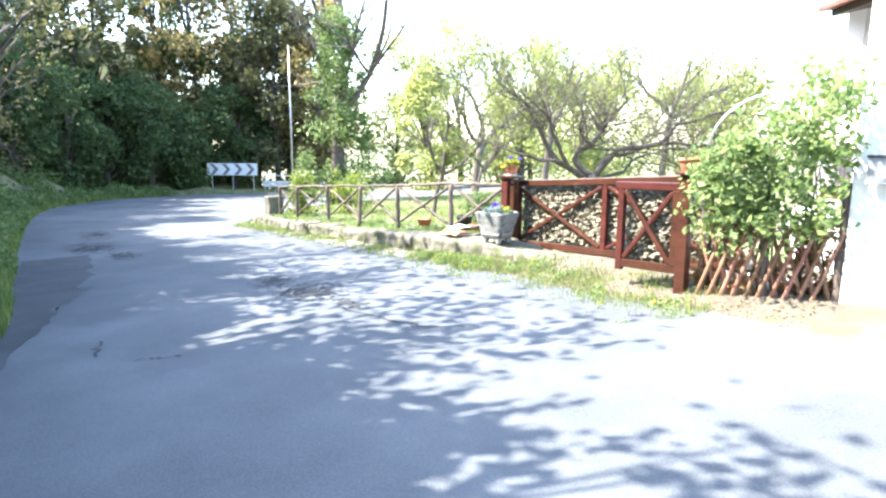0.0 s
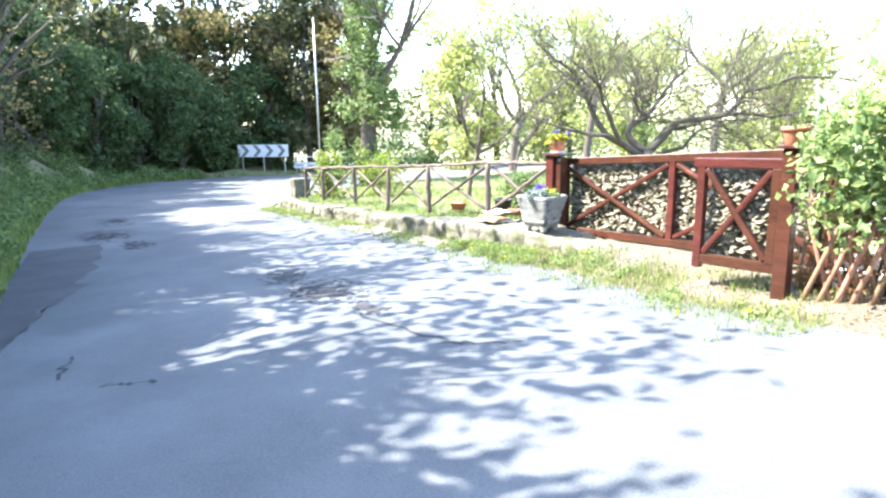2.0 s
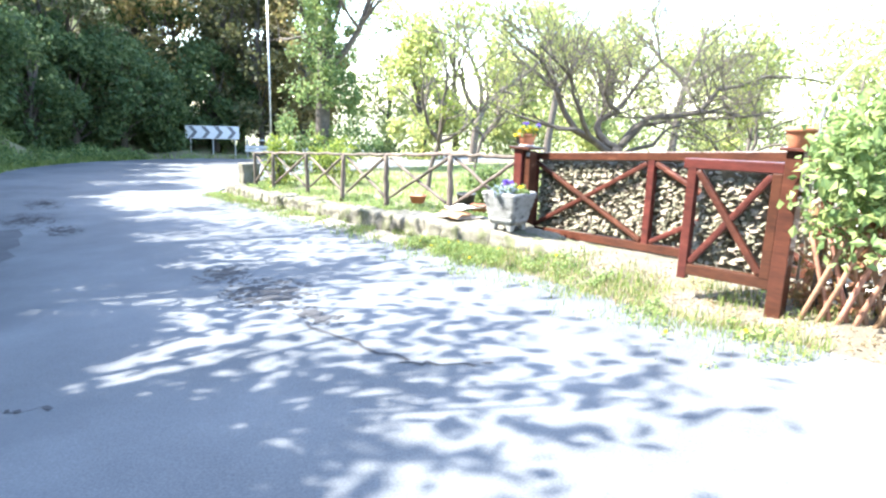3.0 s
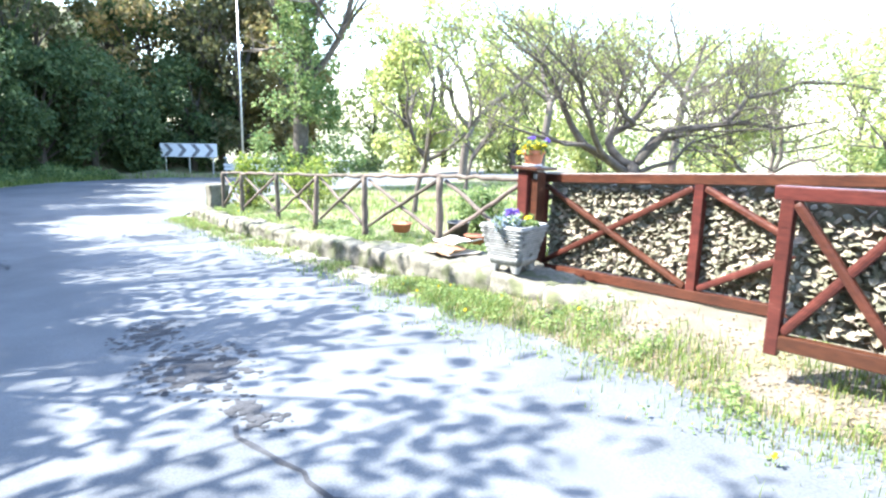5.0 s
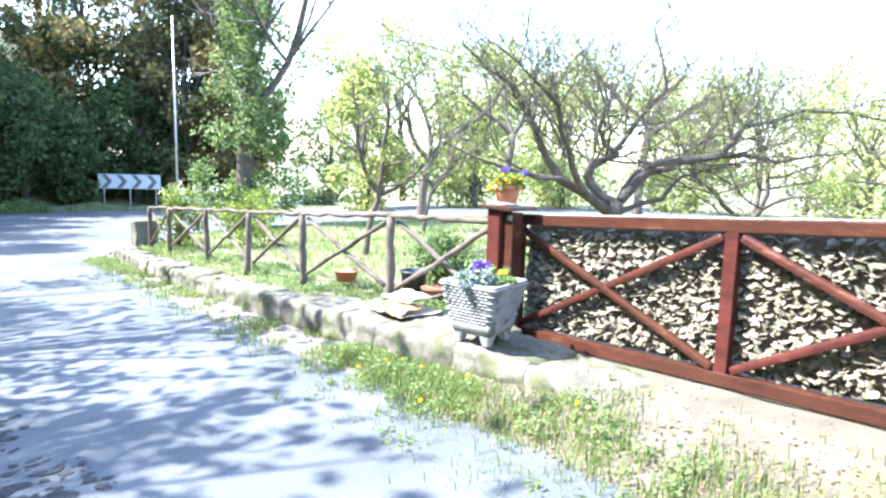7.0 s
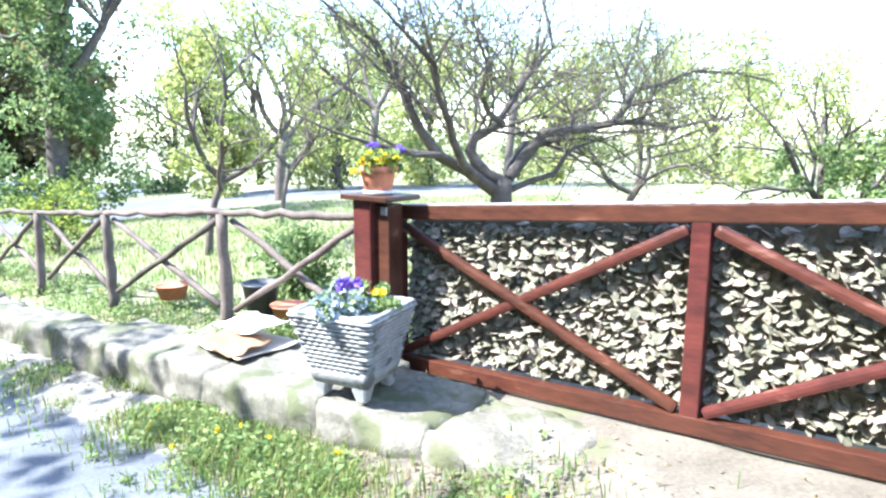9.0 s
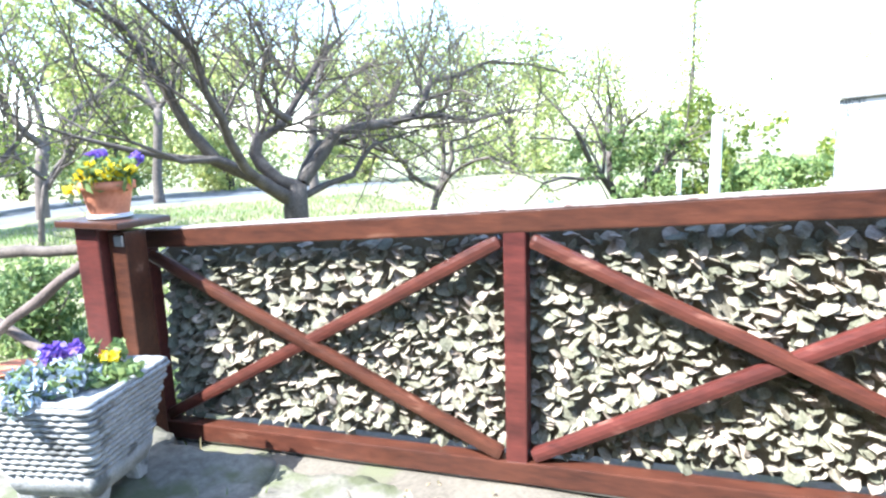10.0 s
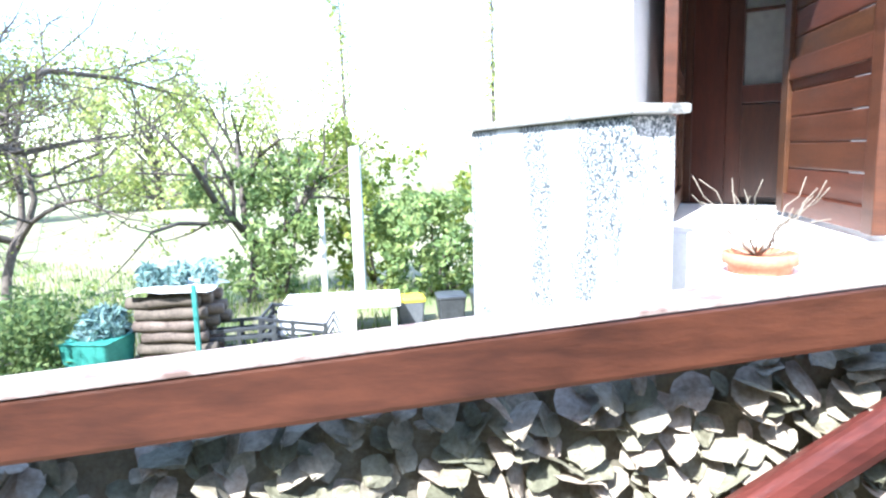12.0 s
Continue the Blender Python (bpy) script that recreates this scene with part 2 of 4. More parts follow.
def pole(name, a, b, r0, r1, material, parent, rnd, wobble=0.015, sides=8, segs=7, label=""):
    """A rough round pole with knots and a slight bend."""
    a, b = Vector(a), Vector(b)
    pts, rad = [], []
    for i in range(segs + 1):
        f = i / segs
        off = Vector((rnd.uniform(-1, 1), rnd.uniform(-1, 1), rnd.uniform(-1, 1))) * (wobble if 0 < i < segs else wobble * 0.2)
        pts.append(a.lerp(b, f) + off)
        rad.append((r0 + (r1 - r0) * f) * rnd.uniform(0.88, 1.12))
    v, f = [], []
    tube_data(pts, rad, sides, v, f)
    ob = pydata(name, v, f, material, parent, True)
    if label:
        tagged(ob, label)
    return ob


def lathe(profile, sides=24, bm=None, m=None):
    """A turned body from (radius, height) pairs."""
    bm = bm or bmesh.new()
    rings = []
    for r, z in profile:
        ring = []
        for k in range(sides):
            a = 2 * math.pi * k / sides
            p = Vector((r * math.cos(a), r * math.sin(a), z))
            ring.append(bm.verts.new(m @ p if m is not None else p))
        rings.append(ring)
    for a, b in zip(rings, rings[1:]):
        for k in range(sides):
            bm.faces.new((a[k], a[(k + 1) % sides], b[(k + 1) % sides], b[k]))
    bm.faces.new(rings[0][::-1])
    bm.faces.new(rings[-1])
    return bm


def leaves(name, centres, spread, count, size, material, parent, seed, flat=0.0, long=1.6):
    """Many small folded leaves scattered in soft clumps round the centres. spread: one radius or one per centre."""
    g = np.random.default_rng(seed)
    c = np.asarray(centres, float)
    pick = g.integers(0, len(c), count)
    rad = np.broadcast_to(np.asarray(spread, float), (len(c),))[pick][:, None]
    d = g.normal(size=(count, 3))
    d /= np.linalg.norm(d, axis=1)[:, None]
    p = c[pick] + d * rad * g.random((count, 1)) ** 0.45
    a = g.normal(size=(count, 3))
    a[:, 2] *= 1 - flat
    a /= np.linalg.norm(a, axis=1)[:, None]
    b = np.cross(a, g.normal(size=(count, 3)))
    b /= np.linalg.norm(b, axis=1)[:, None]
    n = np.cross(a, b)
    s = (size * g.uniform(0.6, 1.4, count))[:, None]
    v = np.empty((count, 4, 3))
    v[:, 0], v[:, 2] = p - a * s * long / 2, p + a * s * long / 2
    v[:, 1], v[:, 3] = p + b * s / 2 + n * s * 0.18, p - b * s / 2 + n * s * 0.18
    i = np.arange(count)[:, None] * 4
    f = np.concatenate((i + [0, 1, 2], i + [0, 2, 3]), axis=1).reshape(-1, 3)
    me = bpy.data.meshes.new(name)
    me.from_pydata(v.reshape(-1, 3).tolist(), [], f.tolist())
    me.materials.append(material)
    ob = new(name, me)
    ob.parent = parent
    return ob


def blades(name, spots, material, seed, low=0.06, high=0.2, parent=None, width=0.008):
    """Grass: bent two-piece blades standing at the spots."""
    g = random.Random(seed)
    v, f = [], []
    for x, y, z in spots:
        h, a, lean = g.uniform(low, high), g.uniform(0, 6.28), g.uniform(0.1, 0.7)
        dx, dy = math.cos(a), math.sin(a)
        w = width * g.uniform(0.7, 1.5)
        i = len(v)
        v += [(x - dy * w, y + dx * w, z - 0.01), (x + dy * w, y - dx * w, z - 0.01),
              (x + dx * h * lean * 0.4 + dy * w * 0.7, y + dy * h * lean * 0.4 - dx * w * 0.7, z + h * 0.6),
              (x + dx * h * lean * 0.4 - dy * w * 0.7, y + dy * h * lean * 0.4 + dx * w * 0.7, z + h * 0.6),
              (x + dx * h * lean, y + dy * h * lean, z + h * (1 - lean * 0.25))]
        f += [(i, i + 1, i + 2, i + 3), (i + 3, i + 2, i + 4)]
    ob = pydata(name, v, f, material, parent)
    return ob


def branch(p, d, length, r, depth, rnd, tubes, tips, spec):
    """One limb and its offshoots; tubes takes (points, radii, sides), tips takes twig places."""
    segs = 5 if depth > 1 else 3
    pts, rad = [Vector(p)], [r]
    end = r * (0.62 if depth > 0 else 0.3)
    d = Vector(d).normalized()
    for i in range(segs):
        d = (d + Vector((rnd.uniform(-1, 1), rnd.uniform(-1, 1), rnd.uniform(-1, 1))) * spec["crook"] + Vector((0, 0, spec["rise"]))).normalized()
        pts.append(pts[-1] + d * length / segs)
        rad.append(r + (end - r) * (i + 1) / segs)
        if depth == 0:
            tips.append(tuple(pts[-1]))
    tubes.append((pts, rad, 7 if depth > 2 else 5 if depth > 0 else 3))
    if depth > 0:
        for k in range(spec["kids"][depth - 1]):
            i = rnd.randint(2 if depth > 1 else 1, segs)
            turn = Vector((rnd.uniform(-1, 1), rnd.uniform(-1, 1), rnd.uniform(-0.5, 0.9)))
            nd = (pts[i] - pts[i - 1]).normalized() * 0.7 + turn.normalized() * 0.8
            branch(pts[i], nd, length * rnd.uniform(0.5, 0.78), rad[i] * rnd.uniform(0.5, 0.72), depth - 1, rnd, tubes, tips, spec)


def make_tree(name, at, label, limbs, trunk, spec, seed, leaf=None, leaf_count=0, leaf_size=0.04, leaf_spread=0.1, bark=None):
    """trunk: (height, radius, lean x, lean y); limbs: (direction, length, radius, depth, height share)."""
    rnd = random.Random(seed)
    tree = thing(name, pose(*at), label, "tree")
    h, r, lx, ly = trunk
    pts = [Vector((lx * f * f, ly * f * f, h * f - 0.15 * (f == 0))) + Vector((rnd.uniform(-1, 1), rnd.uniform(-1, 1), 0)) * r * 0.15 for f in (0, 0.12, 0.3, 0.5, 0.7, 0.85, 1)]
    v, f = [], []
    tube_data(pts, [r * 1.5, r * 1.12, r, r * 0.95, r * 0.93, r, r * 0.85], 10, v, f)
    pydata("trunk", v, f, bark or BARK, tree, True)
    tips = []
    for d, length, lr, depth, share in limbs:
        tubes = []
        base = pts[0].lerp(pts[-1], share) if share < 0.95 else pts[-1]
        branch(base - Vector((0, 0, 0.05)), d, length, lr, depth, rnd, tubes, tips, spec)
        v, f = [], []
        for p, q, s in tubes:
            tube_data(p, q, s, v, f, False)
        pydata("limb", v, f, bark or BARK, tree, True)
    if leaf:
        leaves("crown", tips, leaf_spread, leaf_count, leaf_size, leaf, tree, seed)
    return tree


def nz(x, y, s=1.0, seed=0.0):
    return noise.noise(Vector((x * s, y * s, seed)))


# ---- plan ----
GATE = pose(1.2, 10.47, 0, 0, 0, -57.3)
LEFT_EDGE = [(-2.2, -14), (-2.6, -6), (-3.0, 0), (-3.9, 4), (-5.05, 6.8), (-7.25, 10.2), (-10.4, 15.1), (-13.5, 20.2), (-15.8, 24.8), (-16.7, 29), (-16, 33), (-14, 36.0), (-10.5, 37.3), (-4, 37), (4, 36), (14, 35)]
RIGHT_EDGE = [(7.5, -14), (7.5, -6), (7.2, 0), (6.1, 3.15), (3.5, 5.6), (1.64, 7.6), (0.0, 9.75), (-1.4, 11.7), (-4.2, 16.0), (-6.0, 19.2), (-6.6, 21.2), (-6.4, 23.2), (-4.5, 25.2), (-1, 26.5), (5, 27.5), (14, 27.5)]
KERB = [(1.42, 8.66), (1.0, 9.16), (0.52, 9.69), (0.12, 10.24), (-0.65, 11.27), (-2.66, 14.19), (-5.06, 17.9), (-6.0, 19.6)]


def road_z(x, y):
    return 0.02 + 0.074 * min(max(x, -7), 3) - 0.027 * min(max(y, -12), 36)


def smooth_line(line, n):
    """n points along a line of corners, rounded."""
    p = [Vector((*q, 0)) for q in line]
    out = []
    for i in range(n):
        t = i / (n - 1) * (len(p) - 1)
        k = min(int(t), len(p) - 2)
        f = t - k
        a, b, c, d = p[max(k - 1, 0)], p[k], p[k + 1], p[min(k + 2, len(p) - 1)]
        out.append(0.5 * (2 * b + (c - a) * f + (2 * a - 5 * b + 4 * c - d) * f * f + (3 * b - a - 3 * c + d) * f ** 3))
    return out


LEFT, RIGHT = smooth_line(LEFT_EDGE, 120), smooth_line(RIGHT_EDGE, 120)
LN = np.array([(p.x, p.y) for p in LEFT])
RN = np.array([(p.x, p.y) for p in RIGHT])


def side(x, y, line):
    """Signed distance to an edge line, positive on its right-hand side when walking up it."""
    a, b = line[:-1], line[1:]
    ab = b - a
    ap = np.array((x, y)) - a
    t = np.clip((ap * ab).sum(1) / (ab * ab).sum(1), 0, 1)
    off = ap - ab * t[:, None]
    d = np.hypot(off[:, 0], off[:, 1])
    k = int(d.argmin())
    return float(d[k]) * (1 if ab[k, 0] * ap[k, 1] - ab[k, 1] * ap[k, 0] < 0 else -1)


def ground_z(x, y):
    z = road_z(x, y)
    e = -side(x, y, LN)
    if e > 0:
        rise = 0.1 * min(e, 1) + 0.63 * max(0, e - 0.9 - 3.4 * min(max((y - 30) / 4, 0), 1))
        here = min(max((-7.0 - x - 0.6 * max(0, y - 36)) / 7.0, 0), 1) if y > 30 else min(max((2.0 - x) / 4.0, 0), 1)
        rise = min(rise, 11) * here * here * (3 - 2 * here)
        if here < 0.3:
            return z - min(max(0, e - 3) * 0.08, 4) + 0.1 * nz(x, y, 0.3)
        return z + rise + 0.25 * nz(x, y, 0.6) * min(e, 2) + max(0, 0.12 * (e - 3)) * nz(x, y, 0.15, 4)
    r = side(x, y, RN)
    if r > 0:
        drop = min(max(0, r - 2.5) * 0.05, 2.5)
        lift = 0.24 * min(max(r - 0.55, 0) / 0.5, 1) - 0.03
        q = GATE.inverted() @ Vector((x, y, 0))
        if -0.9 < q.x < 6.3 and q.y < 1.3:
            lift = -0.15
        return z + lift - drop + 0.05 * nz(x, y, 0.8) * min(r, 1)
    return z - 0.05 * min(min(-e, -r), 1)


# ground: one sheet, fine near the walk and wide to the horizon
def axis(lo, hi, step, far):
    a = list(np.arange(lo, hi + 1e-6, step))
    s, left, right = step, [lo], [hi]
    while right[-1] < far:
        s *= 1.35
        left.append(left[-1] - s)
        right.append(right[-1] + s)
    return left[:0:-1] + a + right[1:]


XS, YS = axis(-24, 14, 0.5, 900), axis(-8, 44, 0.5, 900)
gv = [(x, y, ground_z(x, y)) for y in YS for x in XS]
gf = [(j * len(XS) + i, j * len(XS) + i + 1, (j + 1) * len(XS) + i + 1, (j + 1) * len(XS) + i) for j in range(len(YS) - 1) for i in range(len(XS) - 1)]
tagged(pydata("ground", gv, gf, SOIL, None, True), "grassy soil with leaf litter", "ground", kind="structure")

# road: a strip between its two edges
rv, rf, W = [], [], 24
RL, RR = smooth_line(LEFT_EDGE, 160), smooth_line(RIGHT_EDGE, 160)
for i in range(160):
    for k in range(W + 1):
        f = k / W
        p = RL[i].lerp(RR[i], f)
        p = p + (RR[i] - RL[i]).normalized() * (0.10 * nz(p.x, p.y, 1.7, 9) if k in (0, W) else 0)
        rv.append((p.x, p.y, road_z(p.x, p.y) + 0.012 + 0.02 * nz(p.x, p.y, 0.5, 2)))
for i in range(159):
    for k in range(W):
        a = i * (W + 1) + k
        rf.append((a, a + 1, a + W + 2, a + W + 1))
tagged(pydata("road", rv, rf, ASPHALT, None, True), "worn grey asphalt country road", "road", kind="structure")


def road_patch(x, y, rx, ry, turn, seed, count, label):
    """Crumbled asphalt: a crowd of small irregular chips lying on the road."""
    v, f, n = [], [], 9
    g = random.Random(seed)
    c, sn = math.cos(radians(turn)), math.sin(radians(turn))
    for chip in range(count):
        a, q = g.uniform(0, 6.28), g.random() ** 0.6
        ox, oy = q * rx * math.cos(a), q * ry * math.sin(a)
        r = g.uniform(0.015, 0.075) * (1.25 - q)
        cx, cy = x + ox * c - oy * sn, y + ox * sn + oy * c
        base = len(v)
        for k in range(n):
            t = 2 * math.pi * k / n
            w = r * g.uniform(0.5, 1.4)
            px, py = cx + w * math.cos(t), cy + w * math.sin(t)
            v.append((px, py, road_z(px, py) + 0.016 + 0.0006 * (chip % 7) + 0.02 * nz(px, py, 0.5, 2)))
        f.append(tuple(range(base, base + n)))
    tagged(pydata("road_patch", v, f, PATCH, None), label, "road patch", kind="structure")


for q in ((-2.55, 9.1, 0.35, 0.55, 20, 1, 110), (-1.75, 8.1, 0.5, 0.75, 30, 2, 220), (-1.1, 7.2, 0.16, 0.4, 40, 3, 40), (-8.3, 14.6, 0.7, 1.3, 30, 4, 260), (-6.9, 13.4, 0.4, 0.9, 35, 5, 160), (-9.5, 17.0, 0.5, 1.3, 35, 6, 180)):
    road_patch(*q, "dark crumbling patch in the asphalt")
for k, (x0, y0, x1, y1) in enumerate(((-1.2, 7.0, -0.3, 6.0), (-3.5, 6.2, -3.3, 5.7), (-2.8, 5.5, -2.4, 5.5), (-0.3, 6.0, 0.3, 5.9))):
    g = random.Random(k)
    line = [Vector((x0 + (x1 - x0) * i / 9 + g.uniform(-0.05, 0.05), y0 + (y1 - y0) * i / 9 + g.uniform(-0.05, 0.05), 0)) for i in range(10)]
    v, f = [], []
    for p in line:
        for w in (-0.012, 0.012):
            v.append((p.x + w * g.uniform(0.4, 1.4), p.y + w * g.uniform(0.4, 1.4), road_z(p.x, p.y) + 0.0165 + 0.02 * nz(p.x, p.y, 0.5, 2)))
    f = [(2 * i, 2 * i + 1, 2 * i + 3, 2 * i + 2) for i in range(9)]
    tagged(pydata("road_crack", v, f, PATCH, None), "dark crack in the asphalt", "road crack", kind="structure")


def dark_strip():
    """A darker strip along the left edge of the road."""
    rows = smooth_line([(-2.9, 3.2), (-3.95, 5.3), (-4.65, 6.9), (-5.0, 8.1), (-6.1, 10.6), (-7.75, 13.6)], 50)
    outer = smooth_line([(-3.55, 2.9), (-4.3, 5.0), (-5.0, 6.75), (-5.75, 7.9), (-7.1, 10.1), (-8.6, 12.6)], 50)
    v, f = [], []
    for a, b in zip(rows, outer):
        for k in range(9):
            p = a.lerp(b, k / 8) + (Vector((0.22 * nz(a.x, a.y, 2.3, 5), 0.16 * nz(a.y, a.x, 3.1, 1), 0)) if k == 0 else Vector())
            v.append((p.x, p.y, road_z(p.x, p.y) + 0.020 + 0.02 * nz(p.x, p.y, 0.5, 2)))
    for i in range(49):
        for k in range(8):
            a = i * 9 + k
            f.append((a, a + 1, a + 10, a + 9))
    tagged(pydata("road_dark_strip", v, f, DARKASPHALT, None, True), "darker asphalt strip along the road edge", "road patch", kind="structure")


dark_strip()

# ---- gates ----


def gate_top(s):
    return 1.006 + 0.0735 * s


def gate_low(s):
    return -0.06 + 0.062 * s


def screen_leaf_mesh(name, seed):
    """One curled pointed screen leaf, hanging from its stem and standing out at its tip."""
    g = random.Random(seed)
    rows = [(0.0, 0.006, 0.0), (0.008, 0.026, 0.012), (0.020, 0.037, 0.026), (0.033, 0.028, 0.040), (0.043, 0.013, 0.050), (0.050, 0.0015, 0.055)]
    v, f = [], []
    tw = g.uniform(-0.5, 0.5)
    curl = g.uniform(0.75, 1.2)
    droop = g.uniform(-0.15, 0.40)
    bend = g.uniform(-0.35, 0.35)
    for d, w, out in rows:
        for k in (-1, -0.5, 0, 0.5, 1):
            edge = w * g.uniform(0.82, 1.1)
            v.append((k * edge + tw * d, -out * curl + abs(k) * w * 0.12, -d * g.uniform(0.75, 1.0) - abs(k) * w * droop + k * w * bend))
    for i in range(5):
        for k in range(4):
            a = i * 5 + k
            f.append((a, a + 1, a + 6, a + 5))
    me = bpy.data.meshes.new(name)
    me.from_pydata(v, [], f)
    me.materials.append(SCREENLEAF)
    return me


LEAF_MESHES = [screen_leaf_mesh("screen_leaf", i) for i in range(9)]


def leaf_screen(parent, s0, s1, low, top, y, seed, single):
    """The net with its rows of leaves: those whose place passes single(s, z) are leaves of their own, the rest joined."""
    g = random.Random(seed)
    v, f = [], []
    n = 24
    for i in range(n + 1):
        s = s0 + (s1 - s0) * i / n
        v += [(s, y + 0.025, low(s)), (s, y + 0.025, top(s)), (s, y + 0.031, low(s)), (s, y + 0.031, top(s))]
    for i in range(n):
        a, b = 4 * i, 4 * i + 4
        f += [(a, b, b + 1, a + 1), (a + 3, b + 3, b + 2, a + 2), (a + 1, b + 1, b + 3, a + 3), (a + 2, b + 2, b, a)]
    pydata("net", v, f, NETTING, parent)
    rv, rf = [], []
    step, row, count = 0.042, 0.030, 0
    h = 0.5 * (top(s0) - low(s0) + top(s1) - low(s1))
    for j in range(int(h / row)):
        for i in range(int((s1 - s0) / step)):
            s = s0 + (i + 0.5 * (j % 2) + g.uniform(-0.3, 0.3)) * step
            z = low(s) + 0.05 + j * row + g.uniform(-0.014, 0.014)
            if z > top(s) - 0.012 or g.random() < (0.22 if z > top(s) - 0.05 else 0.05):
                continue
            size = g.uniform(0.55, 1.08)
            m = pose(s, y + g.uniform(0, 0.02), z, g.uniform(-40, 30), g.uniform(-30, 30), g.uniform(-65, 65)) @ Matrix.Diagonal((size, size, size, 1))
            me = g.choice(LEAF_MESHES)
            if single(s, z) and count < 290:
                piece("leaf", me, parent, m)
                count += 1
            else:
                base = len(rv)
                rv += [m @ q.co for q in me.vertices]
                rf += [tuple(base + k for k in p.vertices) for p in me.polygons]
    rest = pydata("leaves", rv, rf, SCREENREST, parent)
    tagged(rest, kind="stuff")


def x_braces(parent, s0, s1, low, top, y):
    for k, (a, b) in enumerate((((s0, top(s0)), (s1, low(s1))), ((s0, low(s0)), (s1, top(s1))))):
        yy = y - 0.004 + 0.012 * k
        part("brace", beam((a[0], yy, a[1]), (b[0], yy, b[1]), 0.052, 0.058, 0.021), REDWOOD, parent)


def sliding_gate():
    g = thing("sliding_gate", GATE, "long red-brown wooden sliding gate with crossed braces and a leaf screen", "gate")
    end = 3.82
    rail = part("top_rail", beam((-0.03, -0.01, gate_top(-0.03) - 0.043), (end, -0.01, gate_top(end) - 0.043), 0.07, 0.086, 0.008), REDWOOD, g, "worn red top rail with bleached upper face")
    part("rail_cap", beam((-0.03, -0.006, gate_top(-0.03) + 0.003), (end, -0.006, gate_top(end) + 0.003), 0.082, 0.008, 0.002), BLEACHED, rail, "sun-bleached flaking cap board")
    part("bottom_rail", beam((0.0, -0.01, gate_low(0) + 0.045), (end, -0.01, gate_low(end) + 0.045), 0.075, 0.09, 0.008), REDWOOD, g)
    for s in (0.04, 1.93, 3.78):
        part("stile", box(0.088, 0.066, gate_top(s) - gate_low(s) - 0.15, pose(s, -0.01, (gate_top(s) + gate_low(s)) / 2 + 0.002), 0.008), REDWOOD, g)
    for s0, s1 in ((0.07, 1.87), (1.99, 3.74)):
        x_braces(g, s0, s1, lambda s: gate_low(s) + 0.11, lambda s: gate_top(s) - 0.115, -0.022)
    leaf_screen(g, 0.06, 3.76, lambda s: gate_low(s) + 0.085, lambda s: gate_top(s) - 0.085, 0.058, 3, lambda s, z: 2.15 < s < 3.3 and z > 0.62)
    v, f = [], []
    for x in (-0.018, 0.018):
        tube_data([(0.1, x, gate_low(0.1) - 0.012), (6.0, x, gate_low(6.0) - 0.012)], [0.008, 0.008], 6, v, f)
    tagged(pydata("track", v, f, METAL, g), "steel ground track")
    return g


sliding_gate()


def gate_post():
    p = thing("gate_post", pose(1.07, 10.33, 0, 0, 0, -57.3), "thick red-brown wooden gate post with a flat cap", "post")
    part("shaft", box(0.15, 0.15, 1.14, pose(-0.06, -0.03, 0.49), 0.01), REDWOOD, p)
    part("shaft_side", box(0.11, 0.12, 1.12, pose(0.075, 0.0, 0.48), 0.008), REDWOOD, p)
    part("cap", box(0.40, 0.30, 0.032, pose(0.0, 0.0, 1.078), 0.008), DARKWOOD, p)
    part("bracket", box(0.05, 0.012, 0.05, pose(0.10, -0.068, 1.0), 0.004), METAL, p)
    return p


gate_post()

G2A, G2B = Vector((1.96, 7.12, 0)), Vector((2.48, 6.52, 0))
SMALL = pose(G2A.x, G2A.y, 0, 0, 0, math.degrees(math.atan2(G2B.y - G2A.y, G2B.x - G2A.x)))


def small_gate():
    g = thing("small_gate", SMALL, "narrow red-brown wooden gate leaf with crossed braces and a leaf screen", "gate")
    w = (G2B - G2A).length - 0.06
    low, top = (lambda s: 0.255 + 0.03 * s), (lambda s: 1.21 + 0.03 * s)
    part("top_rail", beam((-0.04, 0, top(0) - 0.04), (w, 0, top(w) - 0.04), 0.08, 0.08, 0.008), REDWOOD, g)
    part("bottom_rail", beam((0, 0, low(0) + 0.045), (w, 0, low(w) + 0.045), 0.07, 0.09, 0.008), REDWOOD, g)
    for s in (0.035, w - 0.04):
        part("stile", box(0.075, 0.07, 0.96 if s < 0.1 else 0.80, pose(s, -0.004, 0.70 if s < 0.1 else 0.73 + 0.03 * s), 0.008), REDWOOD, g)
    x_braces(g, 0.08, w - 0.08, lambda s: low(s) + 0.10, lambda s: top(s) - 0.09, -0.012)
    leaf_screen(g, 0.07, w - 0.07, lambda s: low(s) + 0.08, lambda s: top(s) - 0.08, 0.062, 8, lambda s, z: s < 0.45)
    p = thing("hinge_post", pose(G2B.x, G2B.y, 0, 0, 0, -49), "red-brown square hinge post beside the hedge", "post")
    part("shaft", box(0.115, 0.115, 1.38, pose(0, 0, 0.63), 0.008), REDWOOD, p)
    part("cap", box(0.19, 0.19, 0.025, pose(0, 0, 1.3325), 0.006), REDWOOD, p)


small_gate()


# ---- apron, verge, kerb ----
def local_ground(s, y):
    p = GATE @ Vector((s, y, 0))
    lo, hi = road_z(p.x, p.y) - 0.02, gate_low(s) - 0.022
    f = min(max((y + 1.75) / 1.35, 0), 1)
    f = f * f * (3 - 2 * f)
    return Vector((p.x, p.y, lo + (hi - lo) * f + 0.012 * nz(p.x, p.y, 3.0) * f))


